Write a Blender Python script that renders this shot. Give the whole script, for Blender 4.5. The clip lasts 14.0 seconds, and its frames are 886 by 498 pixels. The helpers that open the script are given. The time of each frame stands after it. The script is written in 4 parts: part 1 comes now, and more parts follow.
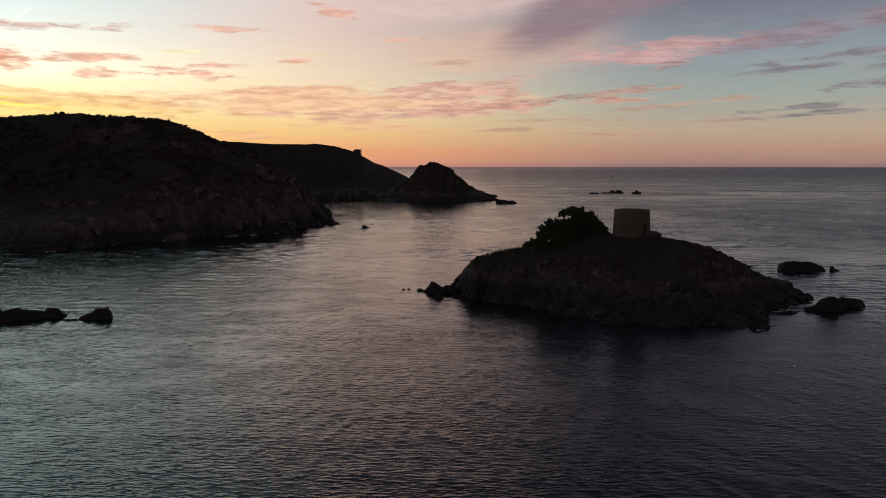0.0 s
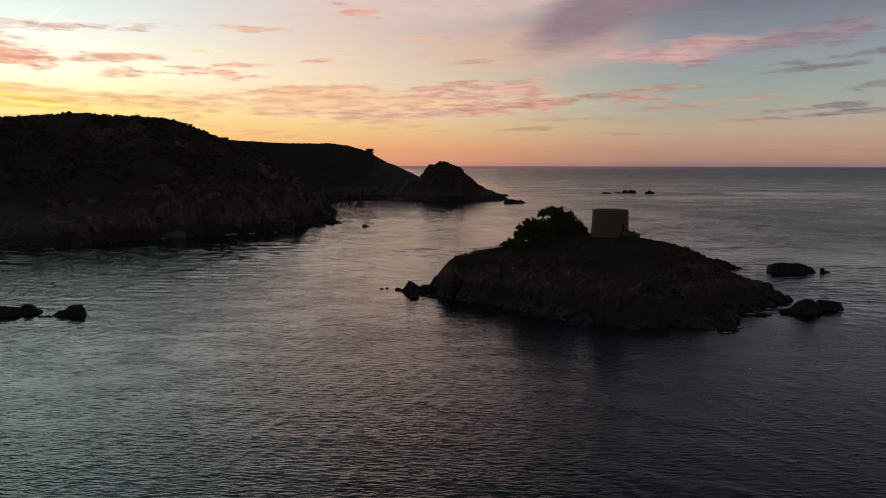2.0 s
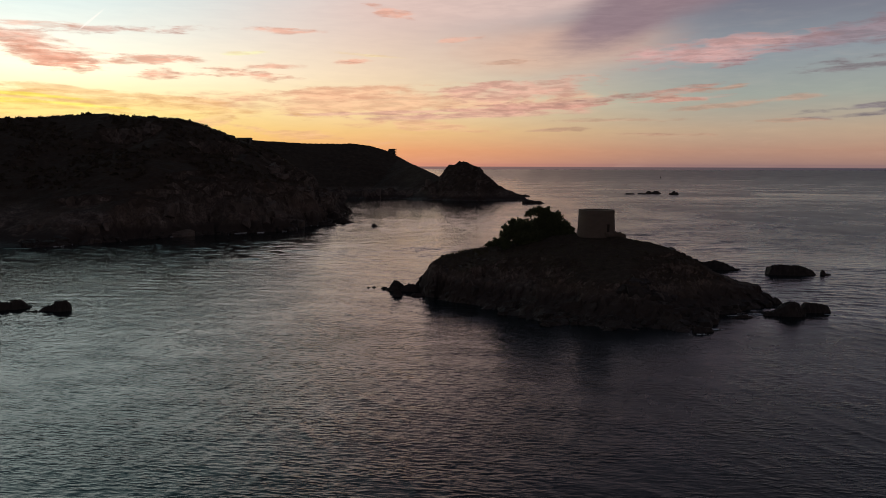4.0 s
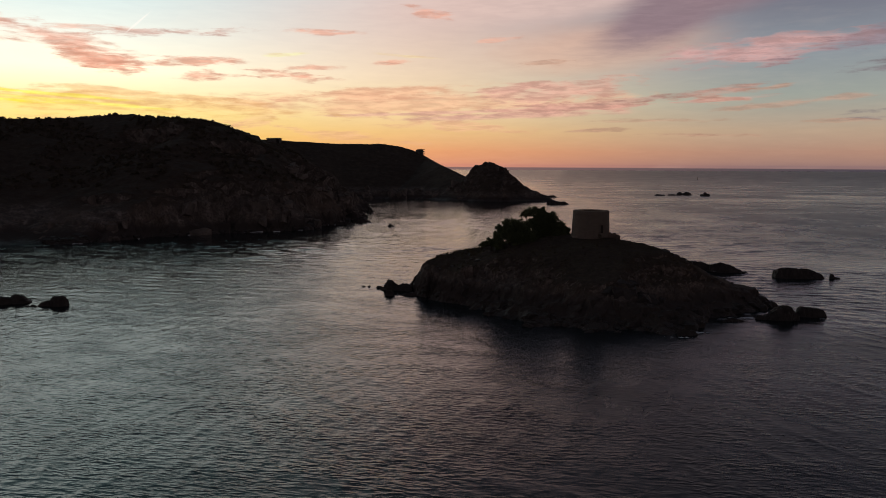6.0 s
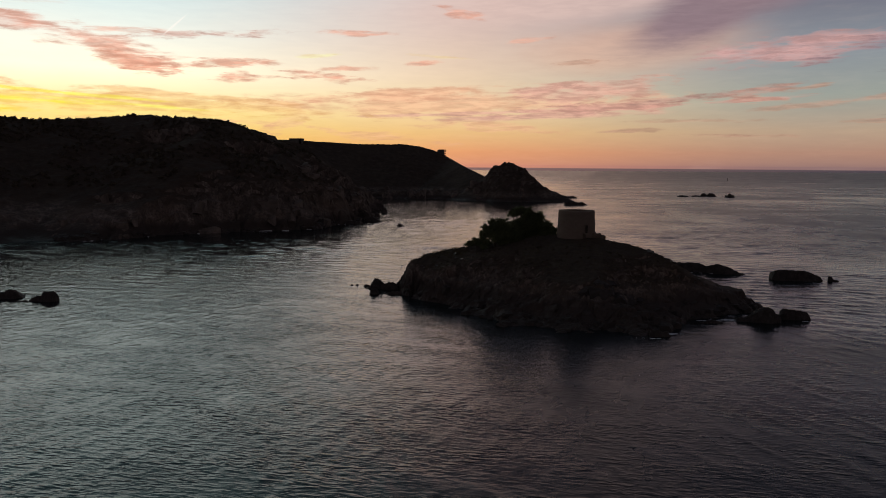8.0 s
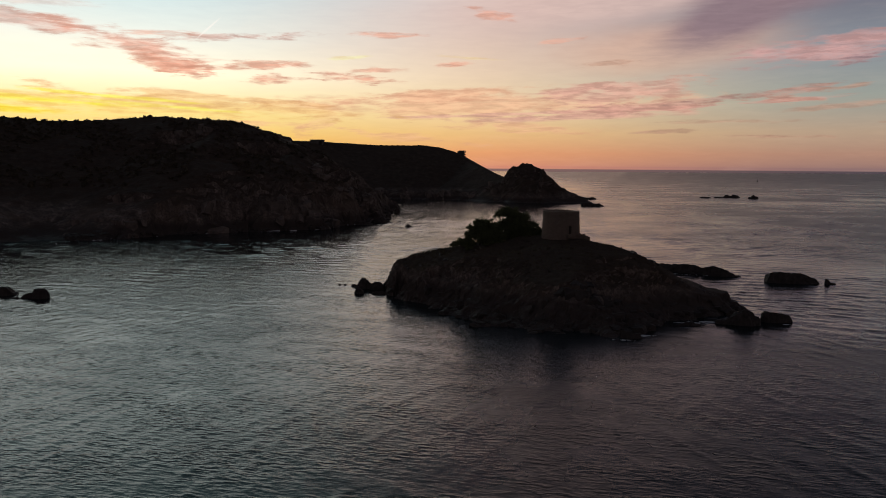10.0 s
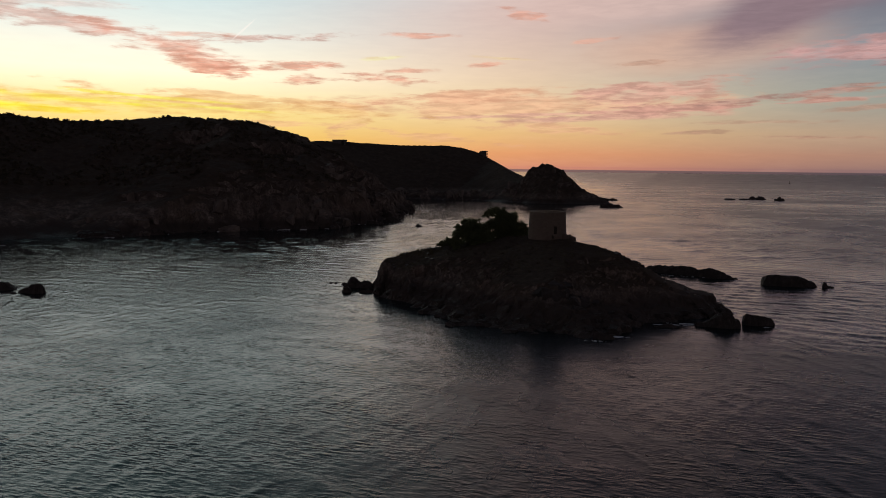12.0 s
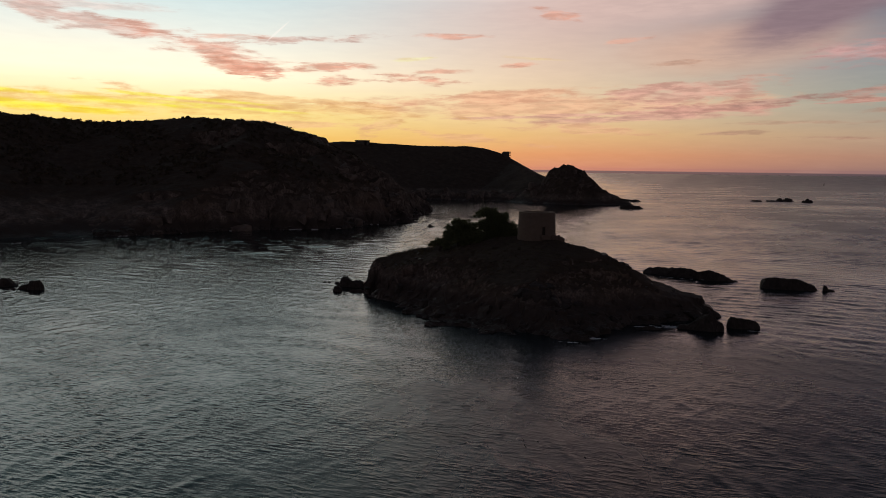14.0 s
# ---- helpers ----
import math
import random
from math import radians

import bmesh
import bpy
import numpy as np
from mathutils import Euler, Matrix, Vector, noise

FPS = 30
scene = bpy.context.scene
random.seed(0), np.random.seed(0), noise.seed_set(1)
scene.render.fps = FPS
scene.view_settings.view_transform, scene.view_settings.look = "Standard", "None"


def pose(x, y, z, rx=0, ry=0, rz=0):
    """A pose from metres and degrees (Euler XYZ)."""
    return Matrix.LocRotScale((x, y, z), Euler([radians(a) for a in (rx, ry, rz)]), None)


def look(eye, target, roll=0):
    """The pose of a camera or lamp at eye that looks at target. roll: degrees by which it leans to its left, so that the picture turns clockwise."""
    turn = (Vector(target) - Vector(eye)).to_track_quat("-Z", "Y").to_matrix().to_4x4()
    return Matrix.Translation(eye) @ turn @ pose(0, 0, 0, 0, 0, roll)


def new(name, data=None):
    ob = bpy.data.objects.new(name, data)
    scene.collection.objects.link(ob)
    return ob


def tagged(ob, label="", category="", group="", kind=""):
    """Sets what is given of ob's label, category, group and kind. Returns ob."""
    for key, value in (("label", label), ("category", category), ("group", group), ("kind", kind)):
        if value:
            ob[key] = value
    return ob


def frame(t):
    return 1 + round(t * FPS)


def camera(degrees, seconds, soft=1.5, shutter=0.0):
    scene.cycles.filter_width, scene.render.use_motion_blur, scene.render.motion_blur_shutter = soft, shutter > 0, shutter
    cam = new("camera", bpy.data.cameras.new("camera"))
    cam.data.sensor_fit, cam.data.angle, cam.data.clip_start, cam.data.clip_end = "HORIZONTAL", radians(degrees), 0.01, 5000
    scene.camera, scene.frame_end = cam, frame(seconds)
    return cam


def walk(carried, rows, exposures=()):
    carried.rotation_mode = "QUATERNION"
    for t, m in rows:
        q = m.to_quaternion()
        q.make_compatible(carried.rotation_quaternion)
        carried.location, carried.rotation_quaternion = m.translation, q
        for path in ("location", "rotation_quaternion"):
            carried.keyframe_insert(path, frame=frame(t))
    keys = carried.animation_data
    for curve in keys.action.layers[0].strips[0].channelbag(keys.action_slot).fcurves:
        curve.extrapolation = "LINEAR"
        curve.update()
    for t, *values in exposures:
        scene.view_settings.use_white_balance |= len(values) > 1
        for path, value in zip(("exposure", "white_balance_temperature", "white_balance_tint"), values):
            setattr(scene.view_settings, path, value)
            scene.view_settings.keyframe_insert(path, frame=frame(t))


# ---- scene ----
cam = camera(62.2, 14.0, soft=0.9)
PATH = [
    (0, (-6.546, -1.575, 34.914), (-6.644, 0.409, 34.685), 0.0),
    (0.5, (-3.511, -1.401, 34.999), (-3.62, 0.583, 34.769), -0.0),
    (1, (-0.554, -1.158, 35.096), (-0.677, 0.825, 34.865), -0.0),
    (1.5, (2.316, -1.108, 34.972), (2.178, 0.874, 34.742), 0.1),
    (2, (5.471, -0.811, 34.992), (5.315, 1.169, 34.761), 0.1),
    (2.5, (8.507, -0.572, 35.023), (8.333, 1.407, 34.793), 0.1),
    (3, (11.822, -0.315, 34.824), (11.628, 1.662, 34.594), 0.1),
    (5.5, (26.923, 1.273, 34.718), (26.604, 3.234, 34.489), 0.3),
    (6, (29.86, 1.808, 34.648), (29.518, 3.766, 34.419), 0.3),
    (6.5, (32.86, 2.248, 34.506), (32.496, 4.201, 34.278), 0.3),
    (7, (35.79, 2.631, 34.538), (35.407, 4.58, 34.31), 0.3),
    (7.5, (38.962, 3.209, 34.411), (38.558, 5.155, 34.183), 0.4),
    (8, (41.94, 3.656, 34.424), (41.516, 5.598, 34.196), 0.4),
    (10.5, (56.566, 6.71, 34.284), (56.044, 8.628, 34.059), 0.5),
    (11, (59.382, 7.319, 34.259), (58.84, 9.231, 34.034), 0.6),
    (11.5, (62.287, 7.909, 34.214), (61.726, 9.816, 33.989), 0.6),
    (12, (65.205, 8.53, 34.262), (64.623, 10.43, 34.037), 0.6),
    (12.5, (67.973, 9.34, 34.172), (67.373, 11.234, 33.948), 0.6),
    (13, (70.661, 10.152, 34.09), (70.042, 12.041, 33.867), 0.7),
    (13.5, (73.337, 10.874, 34.173), (72.699, 12.756, 33.95), 0.7),
    (14, (75.809, 11.721, 34.266), (75.147, 13.594, 34.042), 0.7),
]
walk(cam, [(t, look(eye, target, roll)) for t, eye, target, roll in PATH], [(0, 0.02, 6350, 8.0), (5, -0.03, 6500, 10.0), (10, -0.12, 6520, 11.5), (14, -0.16, 6560, 12.5)])

# ---- colours, nodes ----
def lin(r, g, b):
    """Linear colour from 8-bit display values."""
    return tuple(((c / 255) / 12.92 if c < 11 else ((c / 255 + 0.055) / 1.055) ** 2.4) for c in (r, g, b)) + (1.0,)


class Nodes:
    """A small builder for node trees."""

    def __init__(self, tree):
        self.tree = tree
        tree.nodes.clear()

    def add(self, kind, **values):
        n = self.tree.nodes.new(kind)
        for key, value in values.items():
            if key == "ins":
                for slot, v in value.items():
                    if isinstance(v, bpy.types.NodeSocket):
                        self.tree.links.new(v, n.inputs[slot])
                    else:
                        n.inputs[slot].default_value = v
            else:
                setattr(n, key, value)
        return n

    def math(self, op, a, b=0.0, c=0.0):
        n = self.add("ShaderNodeMath", operation=op, ins={0: a, 1: b, 2: c})
        return n.outputs[0]

    def ramp(self, fac, stops, mode="LINEAR"):
        n = self.add("ShaderNodeValToRGB", ins={0: fac})
        n.color_ramp.interpolation = mode
        els = n.color_ramp.elements
        while len(els) < len(stops):
            els.new(0.5)
        for e, (p, c) in zip(els, stops):
            e.position, e.color = p, c
        return n.outputs[0]

    def mix(self, fac, a, b, blend="MIX"):
        n = self.add("ShaderNodeMix", data_type="RGBA", blend_type=blend, ins={0: fac, 6: a, 7: b})
        return n.outputs[2]

    def span(self, v, lo, hi, a=0.0, b=1.0, kind="SMOOTHSTEP"):
        n = self.add("ShaderNodeMapRange", interpolation_type=kind, ins={0: v, 1: lo, 2: hi, 3: a, 4: b})
        return n.outputs[0]

    def noise(self, vec, scale, detail=4.0, rough=0.55, dist=0.0):
        n = self.add("ShaderNodeTexNoise", ins={"Vector": vec, "Scale": scale, "Detail": detail, "Roughness": rough, "Distortion": dist})
        return n.outputs[0]


# ---- world: the sky at the end of the day, sun just behind the headland ----
SUN_AZ, SUN_EL = -46.0, 1.2
SKY_GAIN = 1.0
world = bpy.data.worlds.new("dusk_sky")
scene.world = world
world.use_nodes = True
N = Nodes(world.node_tree)
way = N.add("ShaderNodeTexCoord").outputs["Generated"]
xyz = N.add("ShaderNodeSeparateXYZ", ins={0: way})
az = N.math("DEGREES", N.math("ARCTAN2", xyz.outputs[0], xyz.outputs[1]))
el = N.math("DEGREES", N.math("ARCSINE", xyz.outputs[2]))
# distance in azimuth from the sun, 0 to 180
off = N.math("ABSOLUTE", N.math("SUBTRACT", az, SUN_AZ))
off = N.math("MINIMUM", off, N.math("SUBTRACT", 360.0, off))
rise = N.math("SQRT", N.math("DIVIDE", N.math("MAXIMUM", el, 0.0), 90.0))


def heights(*rows):
    return [(math.sqrt(e / 90), lin(*c)) for e, c in rows]


# sunward, middle: added bright band at 14-18 degrees, unseen, lights the water
sunward = N.ramp(rise, heights((0, (255, 190, 96)), (2, (255, 212, 110)), (4, (262, 240, 160)), (6.5, (280, 272, 238)), (9, (250, 256, 244)),
                               (12, (216, 240, 242)), (15, (292, 300, 290)), (18, (264, 282, 276)), (22, (166, 196, 198)), (27, (112, 142, 148)), (40, (66, 88, 97)), (90, (48, 62, 78))))
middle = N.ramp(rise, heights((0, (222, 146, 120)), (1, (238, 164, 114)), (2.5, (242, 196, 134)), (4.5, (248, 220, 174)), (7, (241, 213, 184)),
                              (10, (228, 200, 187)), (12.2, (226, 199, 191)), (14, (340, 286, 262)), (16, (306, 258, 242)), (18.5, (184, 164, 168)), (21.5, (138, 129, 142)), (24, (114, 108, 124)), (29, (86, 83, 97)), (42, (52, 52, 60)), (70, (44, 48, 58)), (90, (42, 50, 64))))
flank = N.ramp(rise, heights((0, (146, 116, 114)), (1, (180, 140, 121)), (2.5, (186, 162, 139)), (5, (158, 164, 156)), (8, (141, 149, 157)),
                             (11.5, (116, 117, 131)), (15, (122, 117, 131)), (19, (108, 105, 119)), (22, (83, 84, 97)), (30, (60, 60, 72)), (45, (40, 43, 56)), (90, (32, 40, 52))))
behind = N.ramp(rise, heights((0, (116, 102, 102)), (5, (127, 113, 116)), (20, (98, 92, 99)), (90, (44, 47, 58))))
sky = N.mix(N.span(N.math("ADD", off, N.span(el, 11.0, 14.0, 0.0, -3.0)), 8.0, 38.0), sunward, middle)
high_off = N.math("ADD", off, N.span(el, 12.0, 22.0, 0.0, 3.0))
sky = N.mix(N.span(high_off, 30.0, 62.0), sky, flank)
sky = N.mix(N.span(off, 68.0, 140.0), sky, behind)

# streaked noise shared by all clouds, stretched along the horizon
flat = N.add("ShaderNodeCombineXYZ", ins={0: az, 1: el}).outputs[0]
drawn = N.add("ShaderNodeVectorMath", operation="MULTIPLY", ins={0: flat, 1: (0.22, 0.75, 1.0)}).outputs[0]
wisp = N.noise(drawn, 1.0, 5.0, 0.52, 0.3)
fine = N.noise(N.add("ShaderNodeMapping", ins={"Vector": flat, "Rotation": (0, 0, radians(-2)), "Scale": (0.22, 1.5, 1.0)}).outputs[0], 1.9, 6.0, 0.62, 0.3)
feather = N.noise(N.add("ShaderNodeMapping", ins={"Vector": flat, "Rotation": (0, 0, radians(7)), "Scale": (0.42, 2.1, 1.0)}).outputs[0], 1.7, 6.0, 0.6, 0.5)
ragged = N.math("ADD", N.math("MULTIPLY", N.math("SUBTRACT", wisp, 0.5), 2.6), N.math("MULTIPLY", N.math("SUBTRACT", fine, 0.5), 1.7))
MAUVE, VEIL, ROSE, SLATE = (143, 121, 129), (224, 194, 184), (212, 163, 146), (126, 117, 122)
PEACH, DUSK, CORAL, GOLD, AMBER = (236, 176, 142), (182, 142, 122), (224, 160, 136), (255, 226, 64), (250, 204, 120)
# azimuth, elevation, half width, half height, lean, cover, colour; low and flat ones are torn more than the broad veils
HIGH_VEILS = [
    (-3.0, 12.0, 12.0, 1.6, 3, 0.6, VEIL),
    (2.0, 8.6, 9.0, 2.0, 3, 0.35, PEACH),
    (6.9, 11.2, 6.2, 2.2, 24, 0.95, MAUVE),
    (15.0, 13.8, 11.0, 2.0, 20, 0.90, MAUVE),
    (12.8, 8.1, 6.0, 0.95, 5, 0.90, (198, 154, 150)),
    (23.7, 9.0, 8.5, 0.8, 9, 0.75, MAUVE),
    (25.8, 7.4, 5.5, 0.34, 5, 0.90, SLATE),
    (23.6, 6.7, 5.0, 0.24, 4, 0.85, SLATE),
    (28.0, 6.4, 3.0, 0.2, 3, 0.80, SLATE),
    (22.6, 3.9, 3.4, 0.2, 4, 0.90, SLATE),
    (24.2, 3.5, 4.4, 0.2, 3, 0.90, SLATE),
]
LOW_BANKS = [
    (28.6, 5.6, 3.0, 0.3, 6, 0.80, SLATE),
    (-12.0, 4.6, 18.0, 0.95, 1, 0.75, PEACH),
    (-8.0, 4.0, 14.0, 0.16, 2, 0.75, ROSE),
    (3.0, 4.35, 9.0, 0.14, 3, 0.80, (196, 148, 136)),
    (-3.0, 5.9, 6.5, 0.30, 6, 0.70, ROSE),
    (-16.0, 5.2, 8.0, 0.5, 4, 0.80, PEACH),
    (-1.8, 5.4, 6.0, 0.85, 5, 0.85, ROSE),
    (-1.0, 4.25, 8.0, 0.5, 3, 0.95, (204, 154, 138)),
    (6.4, 5.0, 4.4, 0.22, 6, 0.90, (172, 136, 126)),
    (-4.7, 3.7, 9.5, 0.28, 2, 0.85, ROSE),
    (10.4, 5.35, 3.6, 0.26, 8, 0.90, (176, 138, 126)),
    (15.4, 4.4, 6.0, 0.22, 5, 0.60, DUSK),
    (9.4, 2.2, 3.0, 0.16, -1, 0.80, DUSK),
    (1.3, 2.6, 3.0, 0.16, 2, 0.70, DUSK),
]
CORAL_SCRAPS = [
    (5.5, 3.3, 4.0, 0.16, 0, 0.50, DUSK),
    (-8.6, 2.9, 5.0, 0.40, -2, 0.60, PEACH),
    (-24.1, 3.1, 2.0, 0.55, 30, 0.45, PEACH),
    (-18.0, 2.2, 5.0, 0.35, -4, 0.5, PEACH),
    (-20.7, 6.5, 2.7, 0.36, -3, 0.85, CORAL),
    (-20.2, 7.1, 1.8, 0.2, 2, 0.70, CORAL),
    (-13.6, 7.7, 1.6, 0.24, 4, 0.80, CORAL),
    (-18.5, 9.7, 2.8, 0.20, 0, 0.70, CORAL),
    (-11.1, 11.3, 1.8, 0.35, -14, 0.70, CORAL),
    (-2.8, 7.6, 2.0, 0.20, 4, 0.60, DUSK),
    (-27.9, 6.2, 2.5, 0.5, 5, 0.85, CORAL),
]
GOLD_BAND = [
    (-29.8, 9.2, 4.4, 0.30, 4, 0.80, (206, 166, 154)),
    (-44.2, 9.4, 7.0, 0.62, -9, 0.75, (206, 164, 152)),
    (-37.7, 8.3, 6.0, 0.95, -13, 0.85, (222, 162, 142)),
    (-35.0, 7.2, 3.8, 0.62, -8, 0.8, CORAL),
    (-29.8, 7.1, 5.0, 0.32, 6, 0.85, CORAL),
    (-36.1, 9.1, 3.2, 0.25, 3, 0.60, CORAL),
    (-44.8, 10.6, 6.0, 0.40, 0, 0.50, VEIL),
    (-46.0, 4.4, 22.0, 0.65, -2, 0.8, AMBER),
    (-52.0, 4.0, 12.0, 0.34, -3, 0.95, GOLD),
    (-52.0, 4.8, 12.0, 0.26, -3, 0.90, GOLD),
    (-32.0, 4.9, 9.0, 0.25, -3, 0.70, (240, 184, 126)),
]
SMALL_SCRAPS = [
    (-45.0, 4.3, 6.0, 0.3, -3, 0.70, (255, 224, 108)),
    (-31.0, 4.3, 12.0, 0.4, -3, 0.80, (244, 192, 130)),
    (-39.0, 4.7, 6.5, 0.13, -3, 0.85, (255, 228, 96)),
    (-35.0, 4.1, 6.5, 0.12, -3, 0.80, (255, 226, 110)),
    (-42.0, 4.2, 5.0, 0.12, -2, 0.85, (255, 230, 84)),
    (-33.0, 3.0, 8.0, 0.25, 0, 0.50, PEACH),
    (-22.0, 8.0, 2.2, 0.16, 5, 0.55, (252, 226, 160)),
    (-12.5, 8.1, 3.0, 0.14, -4, 0.55, (250, 214, 160)),
    (-6.0, 9.3, 1.8, 0.16, 6, 0.50, CORAL),
    (14.4, 5.6, 2.2, 0.2, 8, 0.70, DUSK),
    (17.5, 3.1, 2.4, 0.14, 0, 0.60, DUSK),
]
for c_az, c_el, wide, high, lean, cover, tone in HIGH_VEILS + LOW_BANKS + CORAL_SCRAPS + GOLD_BAND + SMALL_SCRAPS:
    at = N.add("ShaderNodeMapping", vector_type="TEXTURE", ins={"Vector": flat, "Location": (c_az, c_el, 0), "Rotation": (0, 0, radians(lean)), "Scale": (wide, high, 1)})
    r = N.add("ShaderNodeVectorMath", operation="LENGTH", ins={0: at.outputs[0]}).outputs["Value"]
    torn = N.math("MULTIPLY", ragged, 0.14 if high > 1.4 else 0.6 if high > 1.1 else 0.8 if wide > 9 else 1.2 if high < 0.26 else 1.1 if wide > 5 else 1.5)
    mask = N.span(N.math("ADD", r, torn), 1.25 if high > 1.1 else 1.16, 0.4 if high > 1.4 else 0.1 if high > 1.1 else 0.4, 0.0, cover)
    if high < 1.1:
        mask = N.math("MULTIPLY", mask, N.span(feather, 0.32, 0.60, 0.8 if wide > 5.5 else 0.4, 1.0))
    sky = N.mix(mask, sky, N.mix(N.span(fine, 0.35, 0.65), lin(*[c * (1.0 if high > 1.1 else 0.95) for c in tone]), lin(*[min(255, c * (1.03 if high > 1.1 else 1.13)) for c in tone])))
# vapour trail
at = N.add("ShaderNodeMapping", vector_type="TEXTURE", ins={"Vector": flat, "Location": (-32.0, 9.7, 0), "Rotation": (0, 0, radians(42)), "Scale": (1.5, 0.09, 1)})
r = N.add("ShaderNodeVectorMath", operation="LENGTH", ins={0: at.outputs[0]}).outputs["Value"]
sky = N.mix(N.span(r, 1.0, 0.2, 0.0, 0.75), sky, lin(262, 258, 248))
# thin high streaks over the whole sky
sky = N.mix(N.span(N.math("ADD", N.math("MULTIPLY", wisp, 0.7), N.math("MULTIPLY", fine, 0.3)), 0.5, 0.75, 0.0, 0.06), sky, lin(240, 206, 184), "MIX")
air = N.add("ShaderNodeTexSky", sky_type="NISHITA", sun_disc=False, sun_elevation=radians(SUN_EL), sun_rotation=radians(SUN_AZ))
sky = N.mix(1.0, sky, N.mix(N.span(fine, 0.3, 0.7), (0.98, 0.98, 0.985, 1), (1.02, 1.02, 1.015, 1)), "MULTIPLY")
sky = N.mix(1.0, sky, N.mix(1.0, air.outputs[0], (0.006, 0.006, 0.006, 1), "MULTIPLY"), "ADD")
# below the horizon the far sea goes on
# the sea's reflected glow is put into this colour, warmer towards the sun
sky = N.mix(N.span(el, -0.16, -0.22, kind="LINEAR"), sky, N.mix(N.span(off, 15.0, 75.0), lin(150, 116, 108), lin(72, 68, 78)))
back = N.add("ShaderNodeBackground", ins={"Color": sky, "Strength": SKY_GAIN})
N.add("ShaderNodeOutputWorld", ins={0: back.outputs[0]})

sun = new("sun", bpy.data.lights.new("sun", "SUN"))
sun.data.energy, sun.data.angle, sun.data.color = 0.15, radians(0.5), (1.0, 0.55, 0.25)
s_az, s_el = radians(SUN_AZ), radians(SUN_EL)
sun.matrix_world = look((0, 0, 0), (-math.sin(s_az) * math.cos(s_el), -math.cos(s_az) * math.cos(s_el), -math.sin(s_el)))


# ---- materials ----
def material(name):
    m = bpy.data.materials.new(name)
    m.use_nodes = True
    n = Nodes(m.node_tree)
    where = n.add("ShaderNodeTexCoord").outputs["Object"]
    return m, n, where


def finish(n, colour, rough, height=None, bump=0.3, dist=0.1, **more):
    ins = {"Base Color": colour, "Roughness": rough, "Specular IOR Level": 0.12}
    ins.update(more)
    if height is not None:
        ins["Normal"] = n.add("ShaderNodeBump", ins={"Strength": bump, "Distance": dist, "Height": height}).outputs[0]
    b = n.add("ShaderNodeBsdfPrincipled", ins=ins)
    n.add("ShaderNodeOutputMaterial", ins={0: b.outputs[0]})


def land_material(name, veg_from, scale=1.0, stone=1.0, shore=3.4):
    """Granite on steep and low ground, black up to the high-water mark; heath and grass on the slopes above."""
    m, n, p = material(name)
    tall = n.add("ShaderNodeVectorMath", operation="MULTIPLY", ins={0: p, 1: (1, 1, 0.75)}).outputs[0]
    big, mid, small = n.noise(p, 0.05 / scale, 5), n.noise(tall, 0.30 / scale, 7, 0.62, 0.4), n.noise(tall, 1.7 / scale, 6, 0.68)
    rock = n.ramp(mid, [(0.30, (0.07, 0.057, 0.05, 1)), (0.5, (0.18, 0.146, 0.124, 1)), (0.72, (0.38, 0.31, 0.265, 1))])
    rock = n.mix(n.span(small, 0.42, 0.62, 0.0, 0.7), rock, (0.07, 0.057, 0.049, 1))
    rock = n.mix(n.span(big, 0.5, 0.68, 0.0, 0.5), rock, (0.17, 0.12, 0.09, 1))
    rock = n.mix(1.0, rock, (stone, stone, stone, 1), "MULTIPLY")
    height = n.add("ShaderNodeSeparateXYZ", ins={0: p}).outputs[2]
    wet = n.math("ADD", height, n.math("MULTIPLY", n.math("SUBTRACT", mid, 0.5), 4.0))
    rock = n.mix(n.span(wet, shore * 1.6, shore * 0.7), rock, (0.052, 0.043, 0.038, 1))
    heath = n.ramp(n.noise(p, 0.5 / scale, 7, 0.65), [(0.3, (0.034, 0.027, 0.021, 1)), (0.55, (0.055, 0.042, 0.033, 1)), (0.78, (0.095, 0.074, 0.052, 1))])
    heath = n.mix(n.span(big, 0.42, 0.68, 0.0, 0.55), heath, (0.060, 0.046, 0.035, 1))
    up = n.add("ShaderNodeSeparateXYZ", ins={0: n.add("ShaderNodeNewGeometry").outputs["Normal"]}).outputs[2]
    gentle = n.math("ADD", up, n.math("MULTIPLY", n.math("SUBTRACT", mid, 0.5), 0.8))
    veg = n.math("MULTIPLY", n.span(gentle, 0.42, 0.62), n.span(n.math("ADD", height, n.math("MULTIPLY", n.math("SUBTRACT", big, 0.5), veg_from)), veg_from * 0.7, veg_from * 1.15))
    relief = n.math("ADD", n.math("MULTIPLY", small, 0.6), n.math("MULTIPLY", mid, 1.4))
    finish(n, n.mix(veg, rock, heath), n.span(wet, 0.6, 2.6, 0.45, 0.92), relief, 0.9, 0.5 * scale)
    return m


ISLET_LAND = land_material("islet_granite_and_turf", 7.0, 0.6, 0.78, 4.6)
HEAD_LAND = land_material("headland_granite_and_heath", 16.0, 1.6, 0.68, 5.0)
FAR_LAND = land_material("far_granite_and_heath", 10.0, 2.6, 0.55)


def rock_material():
    m, n, p = material("sea_rock_granite")
    mid, small = n.noise(p, 0.8, 6, 0.6), n.noise(p, 5.0, 5, 0.65)
    col = n.ramp(mid, [(0.3, (0.028, 0.024, 0.022, 1)), (0.6, (0.050, 0.043, 0.039, 1)), (0.8, (0.09, 0.077, 0.068, 1))])
    finish(n, col, n.span(small, 0.3, 0.7, 0.4, 0.85), n.math("ADD", mid, n.math("MULTIPLY", small, 0.4)), 0.8, 0.4)
    return m


